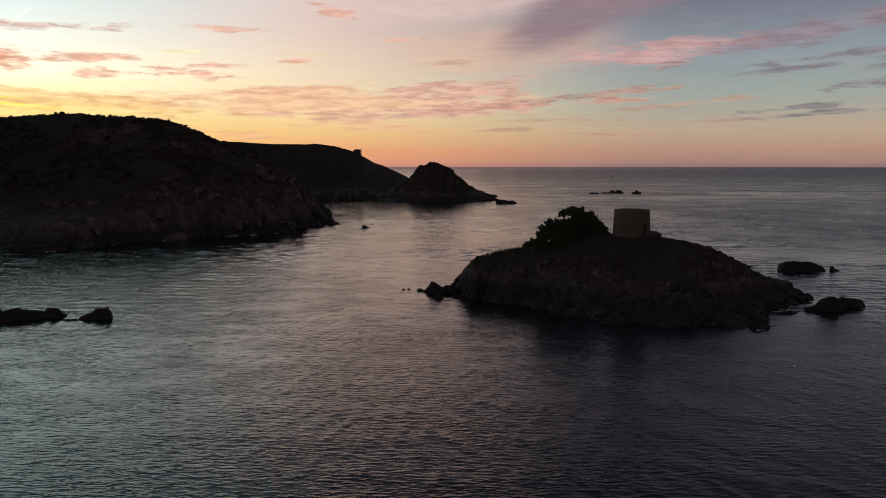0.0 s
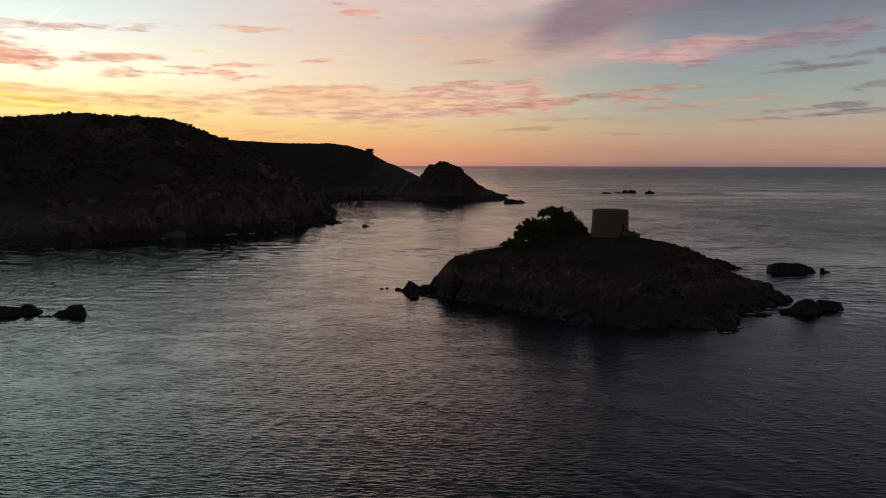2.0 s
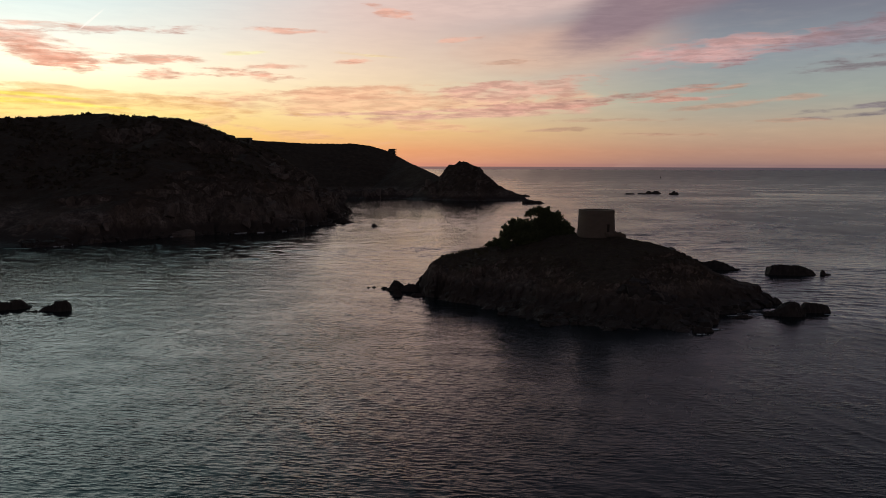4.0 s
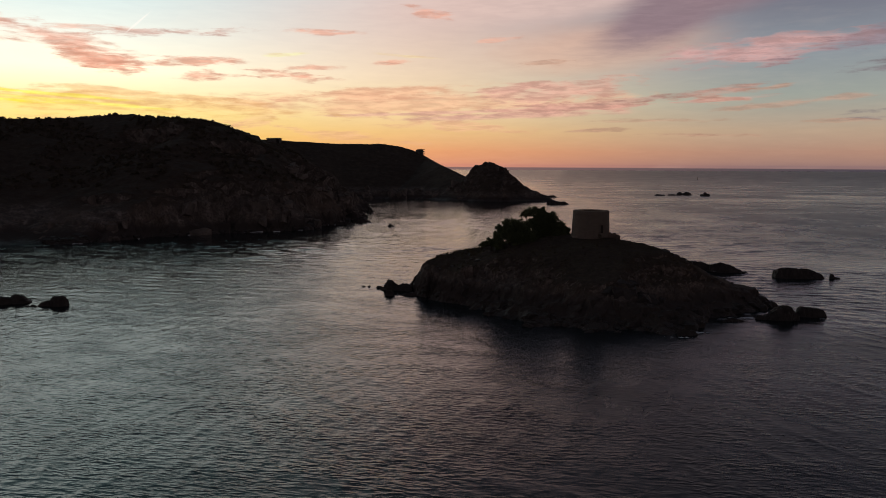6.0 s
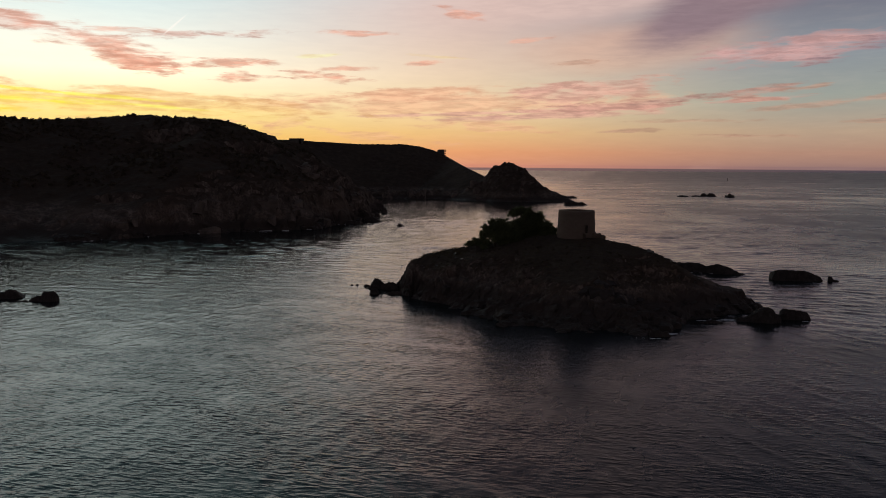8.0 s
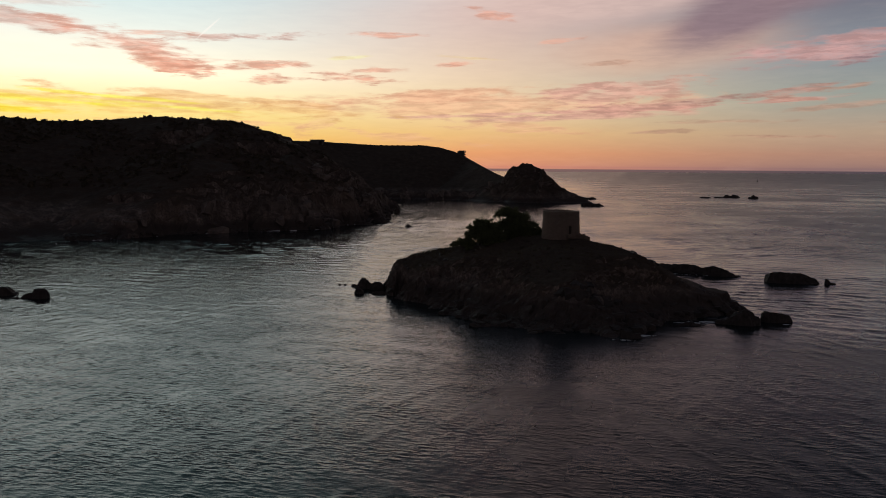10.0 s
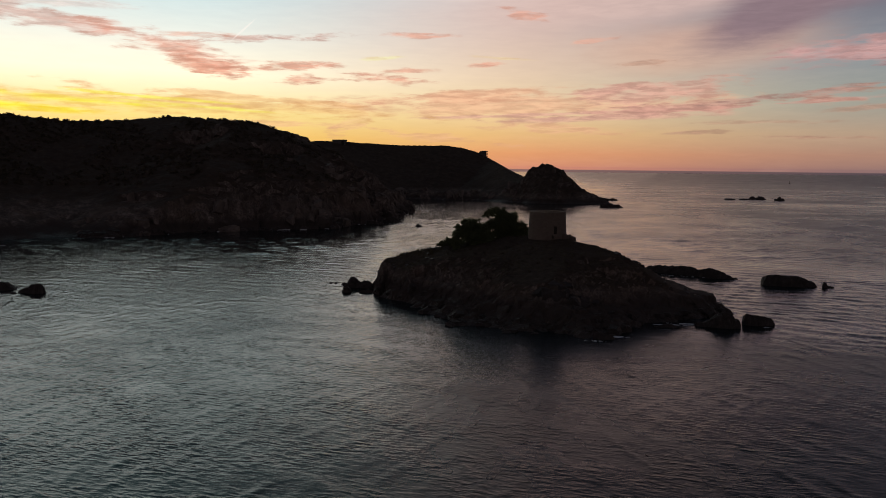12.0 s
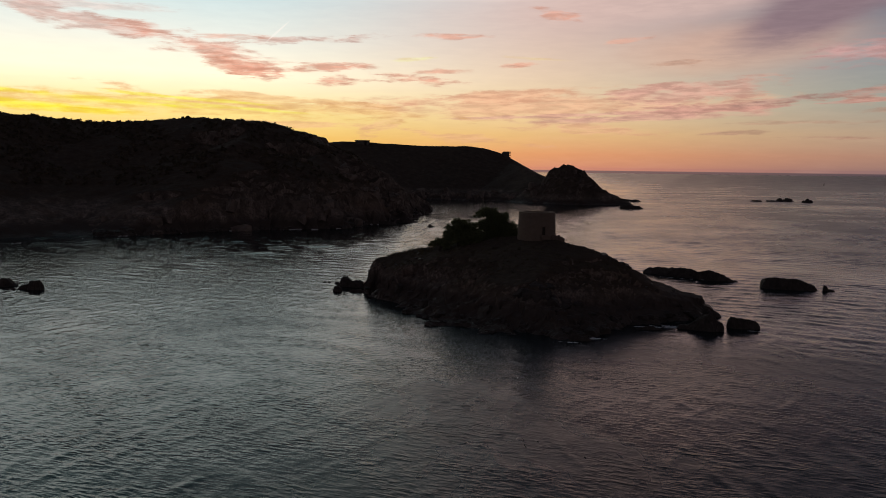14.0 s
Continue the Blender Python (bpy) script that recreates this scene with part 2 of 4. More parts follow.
def crag_material():
    m, n, p = material("bare_granite")
    mid, small = n.noise(p, 0.5, 6, 0.6), n.noise(p, 3.5, 5, 0.65)
    col = n.ramp(mid, [(0.3, (0.06, 0.05, 0.044, 1)), (0.55, (0.14, 0.116, 0.10, 1)), (0.78, (0.25, 0.21, 0.18, 1))])
    col = n.mix(n.span(small, 0.45, 0.75, 0.0, 0.6), col, (0.06, 0.047, 0.039, 1))
    finish(n, col, 0.9, n.math("ADD", mid, n.math("MULTIPLY", small, 0.5)), 0.8, 0.4)
    return m


def masonry_material():
    m, n, p = material("tower_granite_masonry")
    xyz = n.add("ShaderNodeSeparateXYZ", ins={0: p})
    turn = n.math("MULTIPLY", n.math("ARCTAN2", xyz.outputs[1], xyz.outputs[0]), 4.7)
    lay = n.add("ShaderNodeCombineXYZ", ins={0: turn, 1: xyz.outputs[2]}).outputs[0]
    brick = n.add("ShaderNodeTexBrick", ins={"Vector": lay, "Color1": (0.135, 0.106, 0.084, 1), "Color2": (0.168, 0.132, 0.104, 1), "Mortar": (0.112, 0.09, 0.073, 1), "Scale": 1.0, "Mortar Size": 0.02, "Brick Width": 0.62, "Row Height": 0.32})
    grain, stain = n.noise(p, 6.0, 6, 0.6), n.noise(n.add("ShaderNodeVectorMath", operation="MULTIPLY", ins={0: p, 1: (1, 1, 0.25)}).outputs[0], 0.9, 5)
    col = n.mix(n.span(stain, 0.45, 0.72, 0.0, 0.6), brick.outputs[0], (0.11, 0.095, 0.08, 1))
    col = n.mix(n.span(grain, 0.4, 0.75, 0.0, 0.4), col, (0.22, 0.175, 0.14, 1))
    finish(n, col, 0.92, n.math("SUBTRACT", grain, n.math("MULTIPLY", brick.outputs[1], 1.2)), 0.6, 0.05)
    return m


def plain_material(name, dark, light, scale, rough=0.9, bump=0.4):
    m, n, p = material(name)
    a = n.noise(p, scale, 5, 0.6)
    b = n.noise(p, scale * 7, 4, 0.6)
    col = n.mix(n.span(b, 0.35, 0.7, 0.0, 0.35), n.ramp(a, [(0.3, (*dark, 1)), (0.72, (*light, 1))]), (*dark, 1))
    finish(n, col, rough, n.math("ADD", a, n.math("MULTIPLY", b, 0.4)), bump, 0.1)
    return m


def leaf_material(name, dark, light):
    m, n, p = material(name)
    tone = n.add("ShaderNodeNewGeometry").outputs["Random Per Island"]
    col = n.ramp(n.math("ADD", n.math("MULTIPLY", tone, 0.7), n.math("MULTIPLY", n.noise(p, 0.5, 3), 0.4)), [(0.2, (*dark, 1)), (0.9, (*light, 1))])
    finish(n, col, 0.7)
    return m


def sea_material():
    """Dark water; the wavelets too small for the mesh tilt the normal."""
    m, n, p = material("sea_water")
    near = n.add("ShaderNodeMapping", ins={"Vector": p, "Rotation": (0, 0, radians(-14)), "Scale": (0.45, 1.0, 1.0)}).outputs[0]
    calm = n.noise(n.add("ShaderNodeMapping", ins={"Vector": p, "Scale": (0.9, 0.9, 1.0)}).outputs[0], 0.016, 6, 0.62, 0.8)
    lively = n.span(calm, 0.36, 0.64, 0.8, 1.15)

    def slopes(scale, amount, detail):
        t = n.add("ShaderNodeTexNoise", ins={"Vector": near, "Scale": scale, "Detail": detail, "Roughness": 0.6}).outputs["Color"]
        t = n.add("ShaderNodeVectorMath", operation="SUBTRACT", ins={0: t, 1: (0.5, 0.5, 0.5)}).outputs[0]
        return n.add("ShaderNodeVectorMath", operation="MULTIPLY", ins={0: t, 1: (amount * 0.35, amount, 0.0)}).outputs[0]

    tilt = slopes(4.6, 0.15, 3)
    place = n.add("ShaderNodeSeparateXYZ", ins={0: p})
    # the water lies calmer towards the inner bay and in the lee of the islet
    inward = n.math("MULTIPLY_ADD", place.outputs[0], 0.8, place.outputs[1])
    lively = n.math("MULTIPLY", lively, n.math("MULTIPLY", n.span(inward, 130.0, 235.0, 1.0, 0.55), n.span(place.outputs[0], -15.0, 35.0, 1.0, 0.9)))
    coarse = n.math("ADD", n.span(place.outputs[1], 110.0, 220.0, 0.17, 0.13), n.math("ADD", n.span(place.outputs[1], 800.0, 2600.0, 0.0, 0.08), n.math("MULTIPLY", n.span(n.math("MULTIPLY_ADD", place.outputs[1], 0.16, place.outputs[0]), -20.0, 260.0, 0.0, 0.16), n.span(place.outputs[1], 180.0, 400.0))))
    coarse = n.math("ADD", coarse, n.math("MULTIPLY", n.span(place.outputs[0], 0.0, 40.0, 0.0, 0.10), n.span(place.outputs[1], 148.0, 185.0, 1.0, 0.0)))
    coarse = n.math("MULTIPLY_ADD", n.math("MULTIPLY", n.span(place.outputs[1], 170.0, 240.0), n.span(place.outputs[0], 20.0, -30.0)), -0.045, coarse)
    patches = n.math("ADD", n.span(calm, 0.35, 0.65, -0.03, 0.03), n.span(n.noise(p, 0.03, 3, 0.6, 0.5), 0.35, 0.65, -0.025, 0.025))
    # long calm lanes lie along the open water
    lanes = n.noise(n.add("ShaderNodeMapping", ins={"Vector": p, "Rotation": (0, 0, radians(4)), "Scale": (0.22, 1.0, 1.0)}).outputs[0], 0.009, 3, 0.5, 1.2)
    lanes = n.math("MULTIPLY", n.span(lanes, 0.45, 0.7, 0.01, -0.09), n.math("MULTIPLY", n.span(place.outputs[1], 350.0, 700.0), n.span(place.outputs[1], 900.0, 1500.0, 1.0, 0.2)))
    coarse = n.math("MAXIMUM", n.math("ADD", n.math("ADD", coarse, patches), lanes), 0.06)
    tilt = n.add("ShaderNodeVectorMath", operation="SCALE", ins={0: tilt, "Scale": n.math("MULTIPLY", lively, n.span(place.outputs[1], 120.0, 260.0, 1.0, 2.5))}).outputs[0]
    # short peaked wavelets, in groups, with crests two to three times as long as their spacing
    crests = 0.0
    for turn, scale, tall in ((-4, 1.15, 1.0), (13, 1.7, 0.7), (-19, 2.6, 0.4)):
        laid = n.add("ShaderNodeMapping", ins={"Vector": p, "Rotation": (0, 0, radians(turn)), "Scale": (0.36, 1.0, 1.0)}).outputs[0]
        ripple = n.math("SUBTRACT", n.noise(laid, scale, 1.5, 0.5, 0.25), 0.5)
        peaked = n.math("ADD", ripple, n.math("MULTIPLY", n.math("MULTIPLY", ripple, ripple), 2.2))
        crests = n.math("MULTIPLY_ADD", peaked, tall, crests)
    grouped = n.noise(n.add("ShaderNodeMapping", ins={"Vector": p, "Rotation": (0, 0, radians(35)), "Scale": (0.5, 1.0, 1.0)}).outputs[0], 0.14, 3, 0.6, 0.4)
    crests = n.math("MULTIPLY", crests, n.math("MULTIPLY", lively, n.span(grouped, 0.32, 0.68, 0.45, 1.3)))
    rippled = n.add("ShaderNodeBump", ins={"Strength": 1.0, "Distance": 0.105, "Height": crests}).outputs[0]
    face = n.add("ShaderNodeVectorMath", operation="ADD", ins={0: rippled, 1: tilt}).outputs[0]
    face = n.add("ShaderNodeVectorMath", operation="NORMALIZE", ins={0: face}).outputs[0]
    b = n.add("ShaderNodeBsdfPrincipled", ins={"Base Color": (0.005, 0.012, 0.015, 1), "Roughness": coarse, "IOR": 1.333, "Normal": face})
    n.add("ShaderNodeOutputMaterial", ins={0: b.outputs[0]})
    return m


SEA = sea_material()
ROCK, CRAG, MASONRY = rock_material(), crag_material(), masonry_material()
CONCRETE = plain_material("weathered_concrete", (0.06, 0.054, 0.05), (0.14, 0.128, 0.115), 0.6)
# near-black colour standing in for the shade inside doorway and loopholes
OPENING_SHADE = plain_material("opening_shade", (0.03, 0.025, 0.02), (0.05, 0.042, 0.034), 1.0)
BARK = plain_material("grey_brown_bark", (0.045, 0.035, 0.028), (0.12, 0.095, 0.075), 2.0)
LEAF = leaf_material("dark_evergreen_leaves", (0.045, 0.056, 0.026), (0.12, 0.135, 0.062))
SCRUB = leaf_material("gorse_and_bracken", (0.045, 0.038, 0.027), (0.10, 0.08, 0.055))
GRASS = leaf_material("dry_grass", (0.05, 0.044, 0.024), (0.11, 0.092, 0.05))
HEATH = leaf_material("dark_heath", (0.04, 0.033, 0.024), (0.09, 0.072, 0.05))
FOAM = plain_material("white_foam", (0.42, 0.44, 0.46), (0.75, 0.77, 0.78), 1.2, 0.6)


# ---- mesh helpers ----
def value_noise(x, y, seed):
    xi, yi = np.floor(x).astype(np.int64), np.floor(y).astype(np.int64)
    fx, fy = x - xi, y - yi
    fx, fy = fx * fx * fx * (fx * (fx * 6 - 15) + 10), fy * fy * fy * (fy * (fy * 6 - 15) + 10)

    def corner(i, j):
        h = (i * 374761393 + j * 668265263 + seed * 1442695041) & 0x7FFFFFFF
        h = ((h ^ (h >> 13)) * 1274126177) & 0x7FFFFFFF
        return ((h ^ (h >> 16)) & 0xFFFF) / 65535.0

    a = corner(xi, yi) * (1 - fx) + corner(xi + 1, yi) * fx
    b = corner(xi, yi + 1) * (1 - fx) + corner(xi + 1, yi + 1) * fx
    return (a * (1 - fy) + b * fy) * 2 - 1


def fbm(x, y, size, octaves=4, seed=0, gain=0.5):
    """Fractal noise, about -1 to 1, whose largest lumps are size metres."""
    total, amp, norm = 0.0, 1.0, 0.0
    for k in range(octaves):
        total = total + amp * value_noise(x / size * 2 ** k + 17.3 * k, y / size * 2 ** k - 9.1 * k, seed + k)
        norm += amp
        amp *= gain
    return total / norm * 1.5


def ridged(x, y, size, octaves=4, seed=0):
    total, amp = 0.0, 1.0
    for k in range(octaves):
        total = total + amp * (1 - np.abs(value_noise(x / size * 2 ** k, y / size * 2 ** k, seed + k)) * 2)
        amp *= 0.5
    return total / 1.9


def jointed(x, y, size, seed, turn=0.5):
    """Blocks of jointed rock: one random level, -1 to 1, for each skewed cell."""
    wx, wy = x + 0.35 * size * fbm(x, y, size * 1.7, 2, seed + 1), y + 0.35 * size * fbm(x, y, size * 1.7, 2, seed + 2)
    u, v = (wx * math.cos(turn) + wy * math.sin(turn)) / size, (wy * math.cos(turn) - wx * math.sin(turn)) / size * 1.35
    u = u + 0.5 * (np.floor(v) % 2)
    return value_noise(np.floor(u) + 0.0, np.floor(v) + 0.0, seed)


def mesh_of(name, verts, faces, mat, smooth=False):
    me = bpy.data.meshes.new(name)
    verts, faces = np.asarray(verts, np.float32), np.asarray(faces, np.int32)
    k = faces.shape[1]
    me.vertices.add(len(verts))
    me.vertices.foreach_set("co", verts.ravel())
    me.loops.add(faces.size)
    me.loops.foreach_set("vertex_index", faces.ravel())
    me.polygons.add(len(faces))
    me.polygons.foreach_set("loop_start", np.arange(0, faces.size, k, dtype=np.int32))
    me.polygons.foreach_set("loop_total", np.full(len(faces), k, np.int32))
    me.polygons.foreach_set("use_smooth", np.full(len(faces), smooth))
    me.materials.append(mat)
    me.update(calc_edges=True)
    me.validate()
    return me


def part(name, bm, mat, parent, label=""):
    """One mesh object under a thing or a part."""
    me = bpy.data.meshes.new(name)
    bm.to_mesh(me)
    bm.free()
    me.materials.append(mat)
    ob = new(name, me)
    ob.parent = parent
    return tagged(ob, label)


def grid_faces(rows, cols):
    i = (np.arange(rows - 1)[:, None] * cols + np.arange(cols - 1)[None, :]).ravel()
    return np.stack([i, i + 1, i + cols + 1, i + cols], 1)


def seg_distance(x, y, a, b):
    ax, ay, bx, by = a[0], a[1], b[0], b[1]
    dx, dy = bx - ax, by - ay
    t = np.clip(((x - ax) * dx + (y - ay) * dy) / (dx * dx + dy * dy), 0, 1)
    return np.hypot(x - ax - t * dx, y - ay - t * dy), t, (x - ax) * dy - (y - ay) * dx


def shore_distance(x, y, outline):
    """Distance from a closed outline, positive inside."""
    best, inside = np.full(x.shape, 1e9), np.zeros(x.shape, bool)
    for a, b in zip(outline, outline[1:] + outline[:1]):
        best = np.minimum(best, seg_distance(x, y, a, b)[0])
        cross = (a[1] > y) != (b[1] > y)
        inside ^= cross & (x < (b[0] - a[0]) * (y - a[1]) / ((b[1] - a[1]) or 1e-9) + a[0])
    return np.where(inside, best, -best)


def roof(x, y, crest, seaward, landward):
    """Height of a crest line that falls to both sides; seaward is the right-hand side along the line."""
    top = np.full(x.shape, -1e9)
    for a, b in zip(crest, crest[1:]):
        d, t, side = seg_distance(x, y, a, b)
        z = a[2] + t * (b[2] - a[2])
        top = np.maximum(top, z - d * np.where((side > 0) | (t >= 1) | (t <= 0), seaward, landward))
    return top


def land(name, x0, x1, y0, y1, step, height, mat, keep=-2.5):
    """A terrain mesh over the part of a rectangle where the height stays above keep."""
    xs, ys = np.arange(x0, x1 + step, step), np.arange(y0, y1 + step, step)
    X, Y = np.meshgrid(xs, ys)
    Z = height(X, Y)
    steep = np.hypot(*np.gradient(Z, step))
    amp = np.clip(steep, 0, 1.5) * step * 0.55
    wx, wy = fbm(X + 3 * Z, Y, step * 5, 2, 71) * amp, fbm(X, Y + 3 * Z, step * 5, 2, 83) * amp
    verts = np.stack([X + wx, Y + wy, Z], -1).reshape(-1, 3)
    faces = grid_faces(len(ys), len(xs))
    faces = faces[(Z.ravel()[faces] > keep).any(1)]
    used = np.unique(faces)
    index = np.full(len(verts), -1)
    index[used] = np.arange(len(used))
    return new(name, mesh_of(name, verts[used], index[faces], mat, False))


# ---- sea: one sheet from under the camera to the horizon ----
def build_sea():
    cx, cy = 35.0, -60.0
    r = [6.0]
    while r[-1] < 9000:
        q = r[-1]
        r.append(q + (6.0 if q < 112 else 0.3 + (q - 112) * 0.0022 if q < 760 else q * 0.011 if q < 1500 else q * 0.05))
    r = np.array(r)
    a = np.radians(np.concatenate([np.linspace(-58, 42, 1150), np.linspace(47, 297, 50)]))
    R, A = np.meshgrid(r, a, indexing="ij")
    X, Y = cx + R * np.sin(A), cy + R * np.cos(A)
    cell = np.maximum(np.gradient(r)[:, None] * np.ones_like(A), R * radians(100 / 1150))
    rng = np.random.default_rng(4)
    Z = np.zeros_like(X)
    # wind wavelets with peaked crests, bent a little by the bay, and two weaker trains that cross them
    U, V = X + 5 * fbm(X, Y, 55, 2, 9), Y + 2.5 * fbm(X, Y, 38, 3, 10)
    trains = [(50, 0.9, 2.0, 2, 18, 0.020), (18, 2.0, 5.0, 56, 9, 0.016), (18, 2.0, 5.0, -74, 9, 0.018), (10, 5.0, 12.0, 8, 25, 0.010)]
    for count, short, long, heading, spread, slope in trains:
        H, size = np.zeros_like(X), 0.0
        for k in range(count):
            wave, head = short * (long / short) ** rng.random(), radians(rng.normal(heading, spread))
            w = 2 * math.pi / wave
            tall = slope * math.sqrt(2 / count) / w
            fade = np.clip((wave / cell - 1.8) / 2.0, 0, 1)
            H += fade * tall * np.sin(w * (V * math.cos(head) + U * math.sin(head)) + rng.random() * 6.28)
            size += tall * tall / 2
        size = math.sqrt(size)
        Z += H + 0.28 * H * H / size
    # away from the lee of the islet a short chop stands up
    for k in range(34):
        wave, head = 1.9 * (7.0 / 1.9) ** rng.random(), radians(rng.normal(0, 18))
        w = 2 * math.pi / wave
        Z += np.clip((wave / cell - 2.5) / 2.5, 0, 1) * np.interp(Y, [130, 260], [0, 1]) * 0.09 * math.sqrt(2 / 34) / w * np.sin(w * (V * math.cos(head) + U * math.sin(head)) + rng.random() * 6.28)
    # gusts, and slicks where the wind does not reach
    Z *= np.clip(0.85 + 0.55 * fbm(X, Y, 48, 3, 5), 0.3, 1.5) * np.interp(X, [-20, 45], [1.1, 0.9])
    # the last column meets the first again
    rows, cols = X.shape
    faces = grid_faces(rows, cols)
    i = np.arange(rows - 1) * cols
    seam = np.stack([i + cols - 1, i, i + cols, i + 2 * cols - 1], 1)
    verts = np.stack([X, Y, Z], -1).reshape(-1, 3)
    me = mesh_of("sea", verts, np.vstack([faces, seam])[:, ::-1], SEA, True)
    ob = new("water", me)
    tagged(ob, "dark rippled sea reflecting a pink and teal dusk sky", "sea", kind="structure")


build_sea()

# ---- islet ----
ISLET_SHORE = [(-14.0, 196.5), (-2.4, 186.0), (8.0, 177.0), (15, 167.5), (22, 161), (33, 157), (44, 156), (50.5, 155.5), (55, 162), (63, 174), (69, 181.5), (76, 189),
               (79, 196), (77, 203), (68, 205), (62, 213), (48, 222), (30, 226), (12, 222), (-3, 212), (-13, 203)]
ISLET_CREST = [(-8.5, 194.5, 8.8), (2, 202, 11.4), (14, 205, 13.9), (25, 203, 16.0), (35, 200.5, 16.9), (41, 199, 16.9), (47, 197, 15.6), (53, 194, 12.4), (60, 190, 7.4), (67.5, 188, 3.3), (77, 196, 1.5)]


def islet_height(x, y):
    d = shore_distance(x, y, ISLET_SHORE) + 2.0 * fbm(x, y, 20, 2, 2) + 1.1 * fbm(x, y, 8, 3, 3) + 1.3 * jointed(x, y, 7.5, 8) + 0.5 * jointed(x, y, 2.6, 9, 0.9)
    steep = np.interp(x, [-14, -6, 6, 20, 45, 60, 72, 80], [2.6, 1.9, 0.62, 0.30, 0.28, 0.40, 0.8, 1.3])
    cliff = steep * d * (1 + np.clip(d, 0, 40) / 14)
    # bedding ledges, dipping a little along the islet
    bed = cliff + 0.05 * x + 1.2 * fbm(x, y, 14, 2, 31)
    cliff = cliff + 0.42 * np.sin(bed * 1.5) * np.clip(d / 4, 0, 1)
    cap = roof(x, y, ISLET_CREST, 0.29, 0.34) + 0.25 * fbm(x, y, 7, 3, 12) + 0.8 * fbm(x, y, 18, 2, 14) * np.clip((192 - y) / 8, 0, 1)
    cap = cap - 0.95 * np.maximum(-8.6 - x, 0) - np.interp(x, [54, 58, 62, 67, 72, 76, 80], [0, 0.6, 2.1, 3.3, 3.9, 3.0, 2.0])
    k = 1.0
    h = -k * np.logaddexp(-cliff / k, -cap / k)
    rocky = np.clip((cap - h) / 2.4 + 0.8 * fbm(x, y, 13, 2, 24) - 0.25, 0, 1) * np.clip((np.hypot(x - 35, y - 200.6) - 8) / 5, 0, 1)
    rocky = rocky * np.interp(x, [55, 66], [1.0, 0.45])
    # broken buttresses between gullies, blocks on them
    h = h + rocky * (1.1 * ridged(x, y, 9.0, 3, 21) + 0.55 * jointed(x, y, 4.2, 22) + 0.26 * jointed(x, y, 1.7, 23, 1.1) - 0.4) + 0.05 * fbm(x, y, 1.5, 2, 40)
    return np.maximum(h, -3.0)


def at_height(fn, x, y):
    return float(fn(np.array([float(x)]), np.array([float(y)]))[0])


islet = tagged(land("islet", -22, 88, 146, 234, 0.42, islet_height, ISLET_LAND), "dark granite islet with turf crown rising from the sea", "islet")

# ---- near headland ----
HEAD_SHORE = [(-430, -120), (-270, 40), (-215, 150), (-190, 228), (-178, 261), (-167, 298), (-153, 325), (-130, 345), (-109, 367), (-97, 402), (-95, 425), (-99, 450),
              (-110, 474), (-113, 496), (-120, 526), (-123, 544), (-138, 553), (-175, 550), (-230, 560), (-300, 600), (-520, 640), (-640, 500), (-640, -120)]
HEAD_CREST = [(-440, -100, 66), (-420, 60, 66), (-385, 240, 66), (-331, 349, 64.5), (-301, 386, 61), (-270, 405, 62), (-245, 425, 64.5), (-206, 420, 62.5), (-190, 442, 60.5),
              (-178, 449, 54),
              (-166, 452, 48), (-150, 453, 33.5), (-130, 456, 22), (-113, 462, 12), (-111, 490, 5.0), (-119, 542, 2.0)]


HEAD_CRAGS = [(-212, 404, 15, 11, 16), (-171, 416, 5, 9, 12), (-160, 430, 9, 10, 14), (-128, 420, 9, 7, 10), (-190, 322, 12, 5, 8), (-150, 352, 12, 6, 9)]


def head_height(x, y):
    d = shore_distance(x, y, HEAD_SHORE) + 5.5 * fbm(x, y, 26, 4, 103) + 3.0 * jointed(x, y, 17, 108) + 1.8 * jointed(x, y, 7, 109, 0.9)
    cliff = 1.15 * d
    cliff = cliff + 1.6 * np.sin(cliff * 0.55 + 2 * fbm(x, y, 25, 2, 131)) * np.clip(d / 8, 0, 1)
    cap = roof(x, y, HEAD_CREST, 0.44, 0.10) + (1.0 * fbm(x, y, 30, 4, 112) + 3.0 * ridged(x, y, 42, 3, 117) * np.clip((roof(x, y, HEAD_CREST, 1, 1) - 60) / -30, 0, 1)) * np.clip(d / 30, 0, 1) - 0.5
    k = 1.5
    h = -k * np.logaddexp(-cliff / k, -cap / k)
    rocky = np.clip((cap - h) / 6, 0, 1)
    h = h + rocky * (1.7 * ridged(x, y, 14, 4, 121) + 1.5 * jointed(x, y, 9, 122) + 0.8 * jointed(x, y, 4.4, 123, 1.1) - 0.8) + 0.35 * fbm(x, y, 4, 2, 140)
    # crags: steps of bare rock in the slope
    for cx, cy, wide, drop, run in HEAD_CRAGS:
        ahead = cy + 0.15 * (x - cx) + 1.8 * fbm(x, y, 9, 3, 151) - y
        h = h - drop * np.exp(-((x - cx) / wide) ** 4) * np.clip(ahead / 2.2, 0, 1) * np.exp(-np.clip(ahead, 0, None) / run) * (1 + 0.3 * jointed(x, y, 4, 152))
    # a deep gully cuts the rocky spur off from the main cliff
    g, t, _ = seg_distance(x, y, (-150, 441), (-94, 429))
    h = h - np.interp(t, [0, 0.3, 1], [2, 19, 12]) * np.exp(-(g / 7.5) ** 2)
    return np.maximum(h, -3.0)


headland = tagged(land("headland", -470, -84, -60, 600, 1.5, head_height, HEAD_LAND), "steep dark headland of granite cliffs and heath above the bay", "headland")

